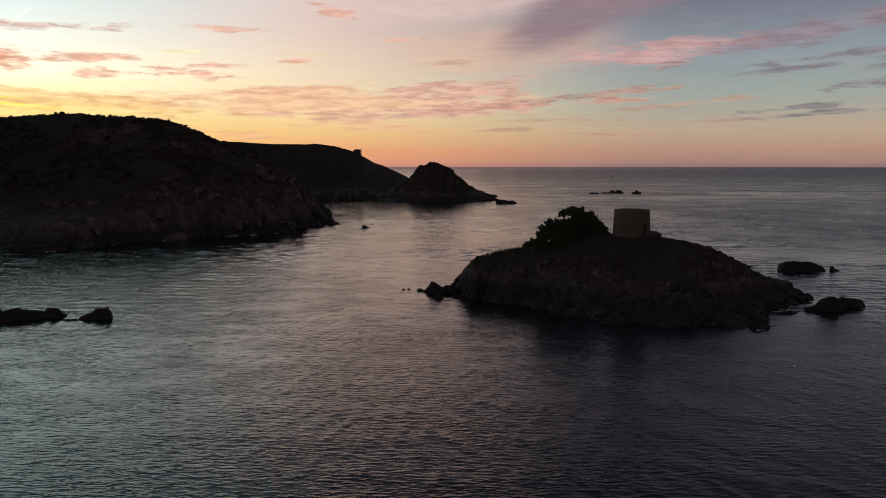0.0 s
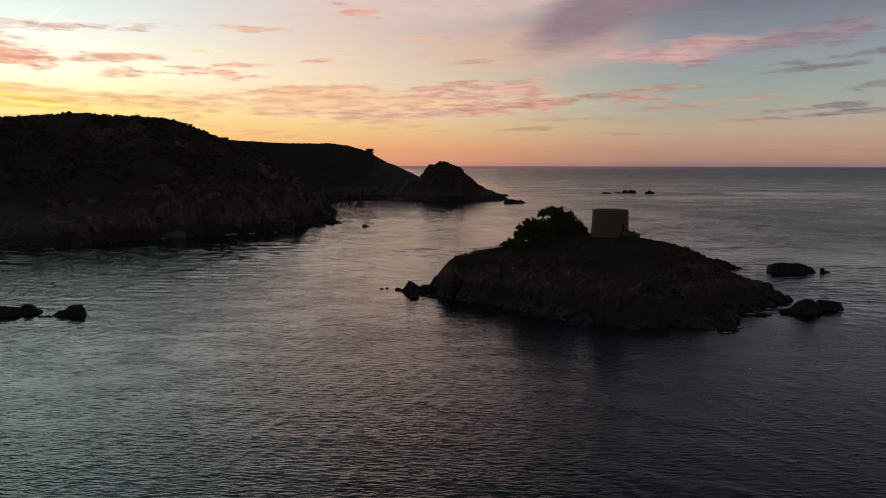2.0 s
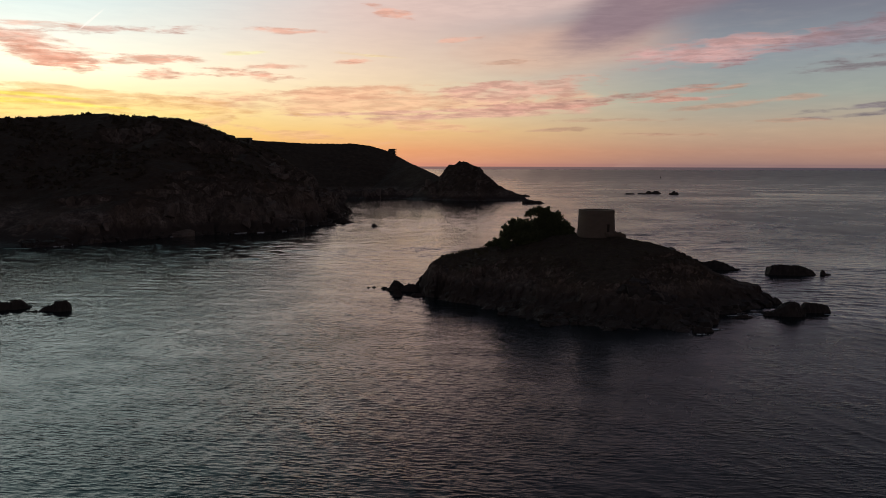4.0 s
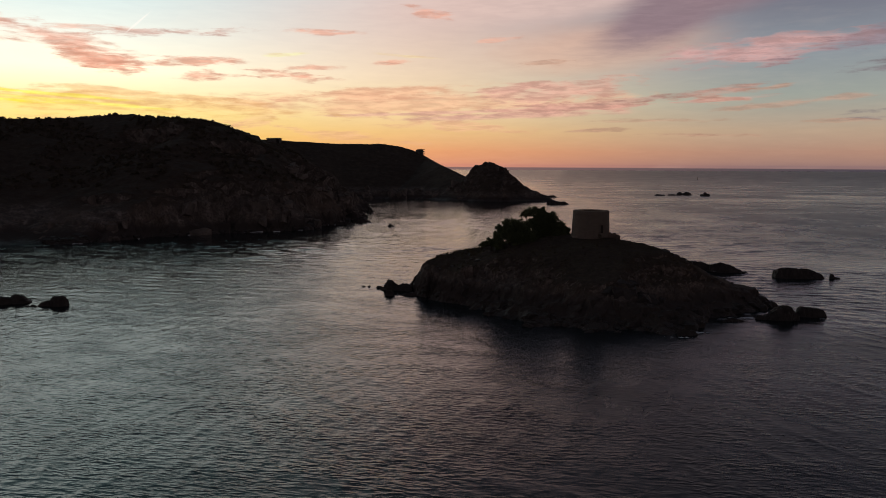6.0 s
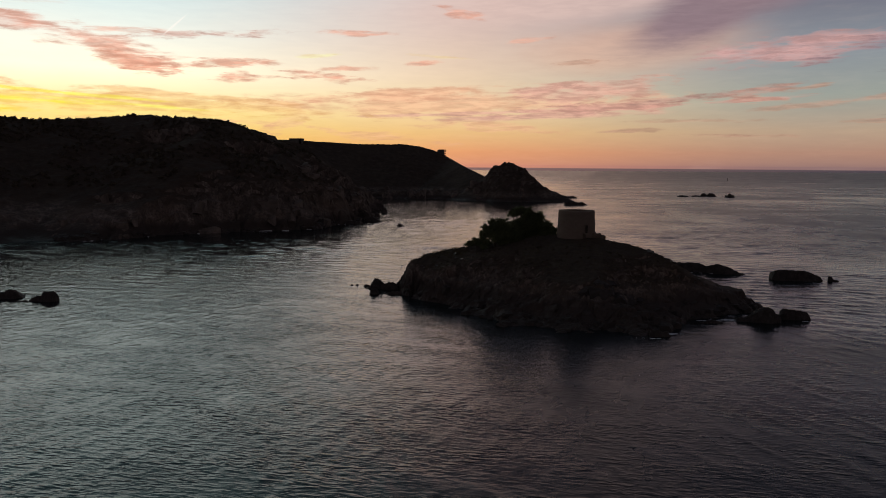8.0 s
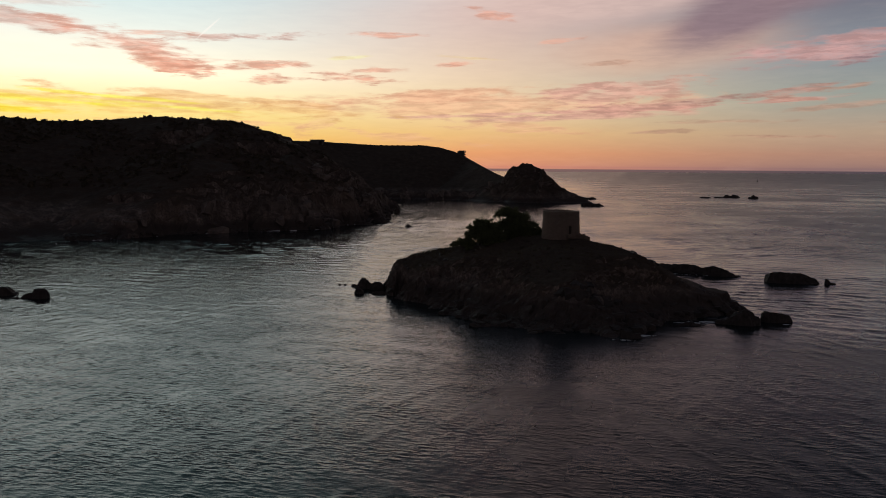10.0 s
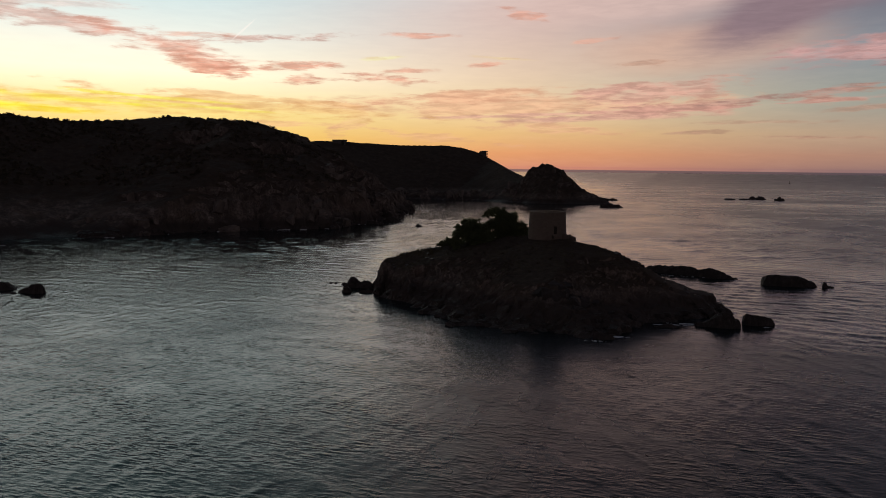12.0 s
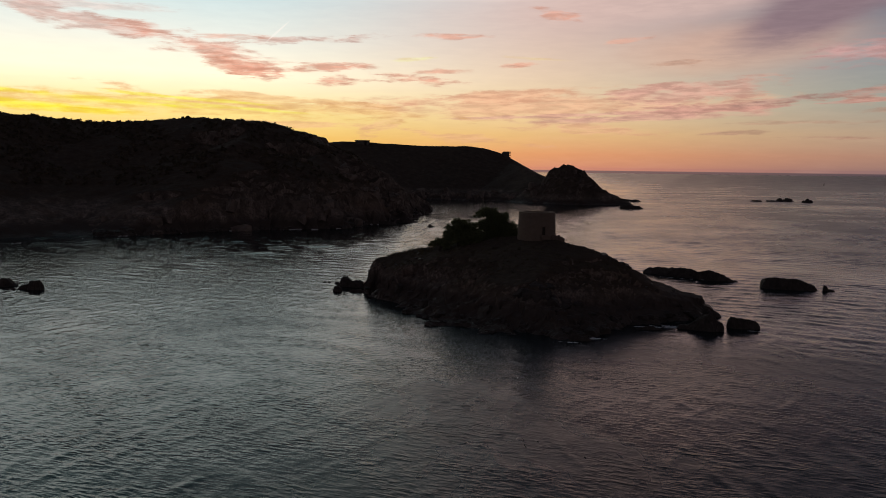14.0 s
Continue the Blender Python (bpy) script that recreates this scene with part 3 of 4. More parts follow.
# ---- far headland with its conical stack ----
FAR_SHORE = [(-330, 655), (-250, 690), (-179, 704), (-136, 720), (-85, 712), (-45, 690), (-12, 690), (16, 712), (6, 748), (-18, 785), (-50, 850), (-95, 950), (-230, 1000), (-560, 1000), (-600, 640)]
FAR_CREST = [(-560, 800, 64), (-308, 808, 61.5), (-262, 850, 58.5), (-200, 872, 59), (-180, 885, 56.5), (-166, 890, 52.5), (-158, 891, 46), (-150, 889, 41.5), (-114, 812, 34.5), (-89, 772, 25.5), (-76, 750, 20.5), (-56, 742, 20), (-28, 732, 14.5), (12, 716, 1.5)]


def far_height(x, y):
    d = shore_distance(x, y, FAR_SHORE) + 5.0 * fbm(x, y, 30, 4, 203) + 3 * ridged(x, y, 14, 3, 208)
    cliff = 1.0 * d * (1 + np.clip(d, 0, 60) / 60)
    cap = roof(x, y, FAR_CREST, 0.5, 0.6) + (1.0 * fbm(x, y, 30, 3, 212)) * np.clip(d / 30, 0, 1)
    # the stack: a flat-shouldered block with a low peak, then a long apron towards the sea
    stack = np.interp(x + 1.5 * fbm(x, y, 9, 2, 226), [-95, -77, -68, -61, -54, -45, -36, -33, -10, 15], [8, 20.5, 33, 34.5, 37, 34.3, 31.6, 25.5, 10, 1])
    stack = stack - 0.9 * np.maximum(np.abs(y - 744 + 0.3 * (x + 54) * (x > -36)) - 8, 0)
    stack = stack + 0.7 * ridged(x, y, 7, 3, 222) + 0.9 * jointed(x, y, 5.5, 223) + 0.8 * jointed(x, y, 3.4, 225, 1.0) - 0.6
    cap = np.maximum(cap, stack)
    k = 1.2
    h = -k * np.logaddexp(-cliff / k, -cap / k)
    h = h + np.clip((cap - h) / 6, 0, 1) * (2.4 * ridged(x, y, 13, 4, 221) + 1.6 * jointed(x, y, 9, 224) - 1)
    return np.maximum(h, -3.0)


far_headland = tagged(land("far_headland", -520, 40, 640, 1010, 2.2, far_height, FAR_LAND), "distant dark headland ending in a conical rock stack", "headland")


# ---- rocks in the sea ----
def sea_rock(x, y, length, width, tall, turn, seed, label, blocks=16):
    """A jagged rock, longer than wide, of tilted angular blocks grown together, with its foot under water."""
    rng = random.Random(seed)
    n, k = (46, 28) if length > 5 else (24, 18)
    X, Y = np.meshgrid(np.linspace(-0.62, 0.62, n) * length, np.linspace(-0.66, 0.66, k) * width)
    X, Y = X + 0.10 * width * fbm(X, Y, width * 0.35, 2, seed), Y + 0.10 * width * fbm(X, Y, width * 0.35, 2, seed + 3)
    H = np.full(X.shape, -1.2)
    for b in range(blocks):
        u = rng.uniform(-0.85, 0.85) if b else rng.uniform(-0.2, 0.2)
        edge = math.sqrt(1 - u * u)
        v = rng.uniform(-0.6, 0.6) * edge
        top = tall * (0.35 + 0.75 * edge) * rng.uniform(0.45, 1.0) * (1 - 0.4 * abs(v))
        a, c = length * rng.uniform(0.09, 0.17) * (0.5 + 0.5 * edge), width * rng.uniform(0.14, 0.26) * (0.5 + 0.5 * edge)
        spin = rng.gauss(0.25, 0.35)
        dx, dy = X - u * length / 2, Y - v * width / 2
        p, q = (dx * math.cos(spin) + dy * math.sin(spin)) / a, (dy * math.cos(spin) - dx * math.sin(spin)) / c
        far = np.maximum(np.maximum(np.abs(p), np.abs(q)), (np.abs(p) + np.abs(q)) * rng.uniform(0.62, 0.8))
        lid = top * (1 + 0.22 * rng.uniform(-1, 1) * p + 0.22 * rng.uniform(-1, 1) * q)
        H = np.maximum(H, np.minimum(lid, (1.0 - far) * rng.uniform(1.4, 2.6) * min(a, c) + 0.55 * top))
    H = H + (0.09 * ridged(X, Y, width * 0.3, 4, seed + 7) + 0.09 * jointed(X, Y, width * 0.24, seed + 8) + 0.04 * fbm(X, Y, width * 0.08, 2, seed + 9)) * tall
    verts = np.stack([X, Y, np.maximum(H, -1.2)], -1).reshape(-1, 3)
    ob = new("sea_rock", mesh_of("sea_rock", verts, grid_faces(k, n), ROCK))
    ob.matrix_world = pose(x, y, 0, 0, 0, turn)
    return tagged(ob, label, "rock", "rocks in the sea")


def ridge_rock(x, y, length, width, outline, turn, seed, label, rough=0.12):
    """A weathered rock with a given crest line: outline is rows of place along it, 0 to 1, and height; steep sides, its foot under water."""
    n, k = (72, 30) if length > 5 else (34, 18)
    U, V = np.meshgrid(np.linspace(-0.04, 1.04, n), np.linspace(-1.15, 1.15, k))
    X, Y = (U - 0.5) * length, V * width / 2
    tall = max(h for u, h in outline)
    along = U + 0.03 * fbm(X, Y, width * 0.6, 2, seed)
    crest = np.interp(along, [u for u, h in outline], [h for u, h in outline], left=-1.0, right=-1.0)
    # the plan narrows where the crest is low; the landward flank leans back
    half = 0.55 + 0.45 * np.clip(crest / tall, 0, 1)
    out = np.abs(V + 0.12 * fbm(X, Y, width * 0.5, 2, seed + 5)) / half
    top = crest * (1 - 0.22 * np.clip(V + 0.3, 0, 1))
    H = top - (tall + 1.2) * np.clip((out - 0.55) / 0.5, 0, 1.4) ** 1.6
    H = H + tall * rough * (0.7 * ridged(X, Y, width * 0.45, 3, seed + 7) + 0.7 * jointed(X, Y, width * 0.3, seed + 8) - 0.3) + 0.05 * tall * fbm(X, Y, width * 0.12, 2, seed + 9)
    X, Y = X + 0.05 * width * fbm(X + H, Y, width * 0.3, 2, seed + 11), Y + 0.05 * width * fbm(X, Y + H, width * 0.3, 2, seed + 13)
    verts = np.stack([X, Y, np.maximum(H, -1.2)], -1).reshape(-1, 3)
    ob = new("sea_rock", mesh_of("sea_rock", verts, grid_faces(k, n), ROCK))
    ob.matrix_world = pose(x, y, 0, 0, 0, turn)
    return tagged(ob, label, "rock", "rocks in the sea")


LOW = "low dark jagged rock awash in the sea"
ridge_rock(100.3, 245.0, 15.4, 5.5, [(0, 0.4), (0.03, 2.2), (0.10, 2.9), (0.25, 3.2), (0.5, 3.1), (0.66, 2.7), (0.8, 2.0), (0.92, 1.2), (1, 0)], 3, 301, "long flat-topped dark rock standing in the sea", 0.07)
ridge_rock(110.9, 244.8, 3.4, 1.6, [(0, 0.2), (0.08, 1.6), (0.25, 1.5), (0.45, 0.7), (0.8, 0.4), (1, 0)], 4, 302, "small fin-shaped dark rock beside a long flat rock")
ridge_rock(76.4, 177.0, 9.8, 4.6, [(0, 0.1), (0.06, 0.8), (0.2, 0.7), (0.34, 1.5), (0.5, 2.9), (0.66, 3.6), (0.78, 3.0), (0.86, 1.7), (0.93, 2.1), (1, 0)], 4, 303, "dark humped rock off the islet shore", 0.08)
ridge_rock(85.4, 181.8, 6.8, 3.0, [(0, 0.4), (0.05, 2.1), (0.12, 2.6), (0.35, 2.2), (0.6, 2.0), (0.85, 1.7), (0.93, 1.2), (1, 0)], 8, 304, "dark wedge-shaped rock off the islet shore", 0.07)
ridge_rock(66.0, 172.4, 5.6, 1.7, [(0, 0.1), (0.3, 0.6), (0.7, 0.7), (1, 0.1)], 20, 305, LOW)
ridge_rock(79.0, 192.4, 4.4, 2.4, [(0, 0.3), (0.2, 1.3), (0.6, 1.5), (0.85, 0.9), (1, 0)], 6, 306, LOW)
ridge_rock(67.4, 259.0, 19, 4.6, [(0, 0.3), (0.1, 1.7), (0.3, 2.5), (0.45, 2.2), (0.62, 2.8), (0.8, 2.6), (0.92, 2.3), (1, 1.9)], -20, 307, "long dark reef behind the islet", 0.10)
ridge_rock(81.3, 252.6, 12.0, 4.0, [(0, 2.0), (0.12, 2.5), (0.3, 3.2), (0.45, 2.6), (0.55, 2.4), (0.7, 1.3), (0.85, 0.7), (1, 0)], -14, 308, "dark tapering reef behind the islet", 0.10)
ridge_rock(-109.5, 157.6, 18, 4.6, [(0, 1.5), (0.15, 2.5), (0.3, 2.3), (0.42, 2.7), (0.55, 2.1), (0.66, 1.9), (0.74, 1.5), (0.78, 2.2), (0.86, 1.9), (0.93, 0.9), (1, 0.1)], 28, 309, "dark ragged rock low in the bay", 0.10)
ridge_rock(-93.7, 158.6, 7.2, 2.8, [(0, 0.2), (0.12, 0.7), (0.3, 1.3), (0.46, 1.6), (0.5, 2.2), (0.7, 2.5), (0.9, 2.6), (0.95, 1.8), (1, 0)], 10, 310, "dark flat-topped wedge of rock low in the bay", 0.06)
ridge_rock(-98.6, 156.6, 3.4, 1.0, [(0, 0.05), (0.3, 0.35), (0.6, 0.25), (0.85, 0.4), (1, 0.1)], 16, 311, LOW)
ridge_rock(-17.4, 197.2, 10, 3.2, [(0, 0.2), (0.1, 0.8), (0.2, 1.9), (0.32, 3.0), (0.45, 2.4), (0.58, 1.5), (0.7, 2.1), (0.82, 2.0), (1, 1.0)], -8, 312, "dark peaked rocks trailing off the islet point", 0.08)
ridge_rock(-22.9, 199.9, 1.9, 1.2, [(0, 0.1), (0.4, 0.7), (0.8, 0.5), (1, 0)], 5, 313, LOW)
ridge_rock(-26.1, 201.0, 1.1, 0.8, [(0, 0.1), (0.5, 0.5), (1, 0)], 0, 314, LOW)
ridge_rock(-27.6, 200.6, 1.1, 0.8, [(0, 0.1), (0.5, 0.45), (1, 0)], 0, 327, LOW)
ridge_rock(-17.1, 188.8, 2.6, 1.9, [(0, 0.3), (0.2, 1.4), (0.6, 1.5), (0.85, 1.0), (1, 0.1)], 0, 315, "small round dark rock near the islet point")
ridge_rock(-11.8, 189.8, 4.2, 1.7, [(0, 0.2), (0.25, 0.8), (0.7, 0.9), (1, 0.4)], 14, 328, LOW)
ridge_rock(54.0, 156.6, 4.4, 2.2, [(0, 1.0), (0.3, 1.3), (0.6, 0.8), (0.8, 1.1), (1, 0)], 8, 316, LOW)
ridge_rock(-93, 424.5, 11.0, 5.0, [(0, 0.4), (0.06, 2.0), (0.25, 3.0), (0.45, 3.2), (0.62, 2.2), (0.8, 1.3), (1, 0)], 8, 317, "dark rock off the headland tip", 0.08)
ridge_rock(-69.4, 402, 4.4, 2.2, [(0, 0.2), (0.2, 1.3), (0.45, 1.4), (0.7, 0.5), (1, 0)], 0, 318, LOW)
ridge_rock(-98, 406, 10, 5.0, [(0, 2.2), (0.4, 1.8), (0.75, 1.5), (0.9, 1.2), (1, 0)], 10, 319, LOW)
sea_rock(130, 885, 12, 5, 1.6, 0, 321, "distant dark rock on the open sea")
sea_rock(160, 908, 17, 7, 3.6, 0, 322, "distant dark peaked rock on the open sea")
sea_rock(147, 895, 12, 4, 1.6, 0, 323, "distant dark rock on the open sea")
sea_rock(181, 889, 10, 6, 4.2, 0, 324, "distant round dark rock on the open sea")
ridge_rock(4, 800, 22, 8, [(0, 1.0), (0.3, 2.6), (0.5, 1.6), (0.75, 2.2), (1, 0)], 20, 325, "low dark reef off the far point", 0.12)
ridge_rock(18, 660, 20, 7, [(0, 0.6), (0.05, 3.0), (0.35, 3.4), (0.6, 2.4), (0.78, 2.6), (0.88, 1.2), (1, 0)], 18, 326, "low dark blocky reef off the far point", 0.12)


# ---- tower ----
def lathe(profile, steps):
    bm = bmesh.new()
    rings = []
    for r, z in profile:
        rings.append([bm.verts.new((r * math.cos(2 * math.pi * i / steps), r * math.sin(2 * math.pi * i / steps), z)) for i in range(steps)])
    for a, b in zip(rings, rings[1:]):
        for i in range(steps):
            bm.faces.new((a[i], a[(i + 1) % steps], b[(i + 1) % steps], b[i]))
    return bm, rings


def box(bm, x0, x1, y0, y1, z0, z1, bevel=0.0):
    made = bmesh.ops.create_cube(bm, size=1, matrix=Matrix.LocRotScale(((x0 + x1) / 2, (y0 + y1) / 2, (z0 + z1) / 2), None, (x1 - x0, y1 - y0, z1 - z0)))
    if bevel:
        edges = list({e for v in made["verts"] for e in v.link_edges})
        bmesh.ops.bevel(bm, geom=edges, offset=bevel, segments=2, affect="EDGES")
    return made


def build_tower():
    tower = new("stone_tower")
    tower.matrix_world = pose(35.0, 200.6, 16.7)
    tagged(tower, "squat round granite defence tower on the islet summit", "tower")
    bm, rings = lathe([(5.02, -1.2), (4.98, 0.0), (4.88, 2.0), (4.78, 4.2), (4.74, 5.05)], 72)
    part("wall", bm, MASONRY, tower)
    bm, rings = lathe([(4.74, 5.05), (4.77, 5.08), (4.78, 5.28), (4.74, 5.33), (4.72, 5.95), (4.60, 6.05), (3.5, 6.05), (3.42, 5.95), (3.4, 5.1), (0.05, 5.15)], 72)
    part("parapet", bm, MASONRY, tower, "rounded granite parapet round the tower roof")
    return tower


tower = build_tower()

# doorway and the low ruined wall beside the tower
def build_tower_extras():
    turn = radians(-56.6)
    bm = bmesh.new()
    box(bm, 4.80, 5.06, -0.62, 0.62, 0.35, 2.75, 0.05)
    surround = part("door_surround", bm, MASONRY, tower, "worn granite door surround")
    surround.matrix_local = pose(0, 0, 0, 0, 0, math.degrees(turn))
    # solid block, no recess: the opening's shade is only its colour
    bm = bmesh.new()
    box(bm, 4.90, 5.075, -0.42, 0.42, 0.42, 2.45, 0.02)
    door = part("doorway", bm, OPENING_SHADE, tower, "near-black panel painted as the shade inside the doorway")
    door.matrix_local = pose(0, 0, 0, 0, 0, math.degrees(turn))
    for i, (reach, tall) in enumerate(((6.4, 0.12), (5.9, 0.27), (5.4, 0.40))):
        bm = bmesh.new()
        box(bm, 4.6, reach, -0.9, 0.9, -0.6, tall, 0.04)
        part("step", bm, MASONRY, tower).matrix_local = pose(0, 0, 0, 0, 0, math.degrees(turn))
    for ang in (40, 130):
        bm = bmesh.new()
        box(bm, 4.62, 4.85, -0.11, 0.11, 3.1, 3.9, 0.02)
        part("loophole", bm, OPENING_SHADE, tower, "narrow near-black block painted as a loophole's shade").matrix_local = pose(0, 0, 0, 0, 0, ang)


    for x0, x1, y0, y1, top in ((4.3, 5.3, -2.6, -0.6, 0.4), (5.2, 5.9, -2.5, -1.0, 0.15), (5.8, 6.5, -2.1, -0.9, 0.3), (6.4, 7.2, -2.3, -1.3, -0.1), (7.1, 7.7, -2.0, -1.4, -0.35)):
        bm = bmesh.new()
        box(bm, x0, x1, y0, y1, -1.6, top, 0.09)
        part("ruined_wall", bm, MASONRY, tower, "low broken masonry at the tower foot")


build_tower_extras()


# ---- broken rock: a few shared shapes ----
def rock_shapes(count, seed, mat, flat=1.0):
    """Blocks with broken corners: boxes cut by a few skew planes."""
    rng = random.Random(seed)
    shapes = []
    for k in range(count):
        bm = bmesh.new()
        bmesh.ops.create_cube(bm, size=1.7)
        for v in bm.verts:
            v.co = Vector((v.co.x * rng.uniform(0.75, 1.1), v.co.y * rng.uniform(0.75, 1.1), v.co.z * flat * rng.uniform(0.7, 1.1) + 0.2 * v.co.x))
        for i in range(7):
            way = Vector((rng.gauss(0, 1), rng.gauss(0, 1), rng.gauss(0.4, 1))).normalized()
            bmesh.ops.bisect_plane(bm, geom=list(bm.verts) + list(bm.edges) + list(bm.faces), plane_co=way * rng.uniform(0.62, 0.9), plane_no=way, clear_outer=True)
            bmesh.ops.holes_fill(bm, edges=[e for e in bm.edges if e.is_boundary])
        me = bpy.data.meshes.new("broken_rock")
        bm.to_mesh(me)
        bm.free()
        me.materials.append(mat)
        shapes.append(me)
    return shapes


BOULDERS, RIBS = rock_shapes(9, 11, ROCK, 0.8), rock_shapes(9, 12, CRAG, 1.0)
CRAG_BLOCKS = rock_shapes(9, 13, ISLET_LAND, 1.0)


def strew(thing, fn, name, shapes, count, area, low, high, size, tall, seed, slope=0.0, sink=0.25):
    """Sets pieces of rock on the ground of a landform, where it lies between two heights and is steep enough."""
    rng = random.Random(seed)
    made = 0
    tries = np.array([(rng.uniform(area[0], area[1]), rng.uniform(area[2], area[3])) for i in range(count * 40)])
    X, Y = tries[:, 0], tries[:, 1]
    levels = np.stack([fn(X, Y), fn(X + 1.0, Y), fn(X, Y + 1.0)], 1)
    for (x, y), h in zip(tries.tolist(), levels.tolist()):
        if not low < h[0] < high or math.hypot(h[1] - h[0], h[2] - h[0]) < slope:
            continue
        ob = new(name, rng.choice(shapes))
        k = size * rng.uniform(0.5, 1.3) ** 1.5
        m = Matrix.LocRotScale((x, y, h[0] - k * tall * sink), Euler((rng.gauss(0, 0.2), rng.gauss(0, 0.2), rng.uniform(0, 6.28))), (k * rng.uniform(0.7, 1.2), k * rng.uniform(0.6, 1.0), k * tall * rng.uniform(0.7, 1.3)))
        ob.parent = thing
        ob.matrix_local = m
        made += 1
        if made == count:
            return


for bx, by, bz, kx, ky, kz, turn, pick in ((77.5, 195.5, 1.3, 2.2, 2.0, 1.1, 15, 2), (61.5, 189.6, 6.3, 1.3, 1.1, 0.8, 30, 6)):
    block = new("rock_outcrop", CRAG_BLOCKS[pick])
    block.parent = islet
    block.matrix_local = Matrix.LocRotScale((bx, by, bz), Euler((0.1, 0.12, radians(turn))), (kx, ky, kz))
strew(islet, islet_height, "boulder", BOULDERS, 110, (-16, 82, 148, 204), -0.2, 1.8, 1.1, 0.7, 21)
strew(islet, islet_height, "rock_outcrop", BOULDERS, 46, (-2, 76, 154, 192), 1.5, 5.5, 1.1, 0.9, 22, 0.6, 0.6)
strew(islet, islet_height, "rock_outcrop", CRAG_BLOCKS, 30, (51, 78, 187, 201), 3.2, 13.5, 0.95, 0.7, 27, 0.0, 0.35)
strew(islet, islet_height, "rock_outcrop", CRAG_BLOCKS, 14, (-13, 8, 188, 204), 4.0, 12.0, 0.9, 0.6, 28, 0.0, 0.35)
strew(headland, head_height, "boulder", BOULDERS, 120, (-195, -88, 220, 490), -0.3, 3.0, 2.0, 0.7, 23)


def outcrop(thing, fn, x, y, spread, count, size, tall, seed, shapes=RIBS):
    """A knot of bare rock where it breaks through the slope."""
    rng = random.Random(seed)
    for i in range(count):
        px, py = x + rng.gauss(0, spread), y + rng.gauss(0, spread * 0.6)
        ob = new("rock_outcrop", rng.choice(shapes))
        k = size * rng.uniform(0.5, 1.3)
        ob.parent = thing
        ob.matrix_local = Matrix.LocRotScale((px, py, at_height(fn, px, py) - k * tall * 0.72), Euler((rng.gauss(0, 0.15), rng.gauss(0, 0.15), rng.uniform(0, 6.28))),
                                             (k * rng.uniform(0.8, 1.3), k * rng.uniform(0.6, 1.0), k * tall * rng.uniform(0.7, 1.2)))


CLIFF_ROCK = [
        (-213, 400, 6, 12, 3.4, 1.1), (-203, 407, 5, 8, 3.0, 1.1), (-167, 401, 2, 5, 2.6, 2.0), (-155, 402, 4, 7, 2.8, 1.2),
        (-130, 421, 4, 9, 2.8, 1.1), (-121, 416, 4, 9, 2.6, 1.0), (-114, 428, 4, 9, 2.6, 0.9), (-111, 444, 4, 8, 2.4, 0.8),
        (-125, 363, 5, 9, 3.0, 1.8), (-118, 371, 5, 9, 3.0, 1.8), (-110, 385, 4, 9, 2.6, 1.5), (-204, 304, 7, 7, 2.4, 1.3),
        (-192, 318, 4, 5, 2.6, 1.5), (-198, 290, 7, 9, 2.2, 1.0), (-177, 300, 6, 8, 2.2, 1.0), (-150, 334, 6, 8, 2.4, 1.2)]
SPUR_SCREE = [
        (-131, 434, 9, 24, 1.5, 1.0), (-117, 426, 7, 24, 1.4, 1.0), (-109, 440, 5, 16, 1.3, 0.9), (-104, 452, 4, 10, 1.3, 0.9)]
for i, (ox, oy, spread, count, size, tall) in enumerate(CLIFF_ROCK + SPUR_SCREE):
    outcrop(headland, head_height, ox, oy, spread, count, size * 1.5, min(tall, 1.2) * 0.8, 60 + i)
for i, (ox, oy, spread, count, size, tall) in enumerate([(41, 168, 4, 9, 2.6, 0.9), (46, 171, 4, 8, 2.4, 0.9), (17, 174, 3, 5, 1.9, 0.7)]):
    outcrop(islet, islet_height, ox, oy, spread, count, size, tall, 90 + i, BOULDERS)
strew(far_headland, far_height, "rock_outcrop", RIBS, 40, (-260, -70, 690, 760), 1, 20, 3.2, 1.2, 25, 0.6)


# ---- leaves, trees, scrub, grass ----
def leaf_cloud(centres, radii, count, size, rng, squash=0.8, shell=0.45):
    """Small four-cornered leaf sprays filling soft balls."""
    centres, radii = np.asarray(centres, float), np.asarray(radii, float)
    pick = rng.choice(len(centres), count, p=radii ** 2 / (radii ** 2).sum())
    d = rng.normal(size=(count, 3))
    d /= np.linalg.norm(d, axis=1)[:, None]
    r = radii[pick] * (shell + (1.05 - shell) * rng.random(count)) * (0.85 + 0.3 * rng.random(count)) * np.where(rng.random(count) < 0.15, 1.35, 1.0)
    p = centres[pick] + d * r[:, None] * np.array([1, 1, squash])
    a = rng.normal(size=(count, 3))
    a /= np.linalg.norm(a, axis=1)[:, None]
    b = np.cross(a, rng.normal(size=(count, 3)))
    b /= np.linalg.norm(b, axis=1)[:, None]
    s = (size * (0.6 + 0.8 * rng.random(count)))[:, None]
    quads = np.stack([p - a * s, p + b * s * 0.55, p + a * s, p - b * s * 0.55], 1)
    return quads.reshape(-1, 3), np.arange(count * 4).reshape(-1, 4)


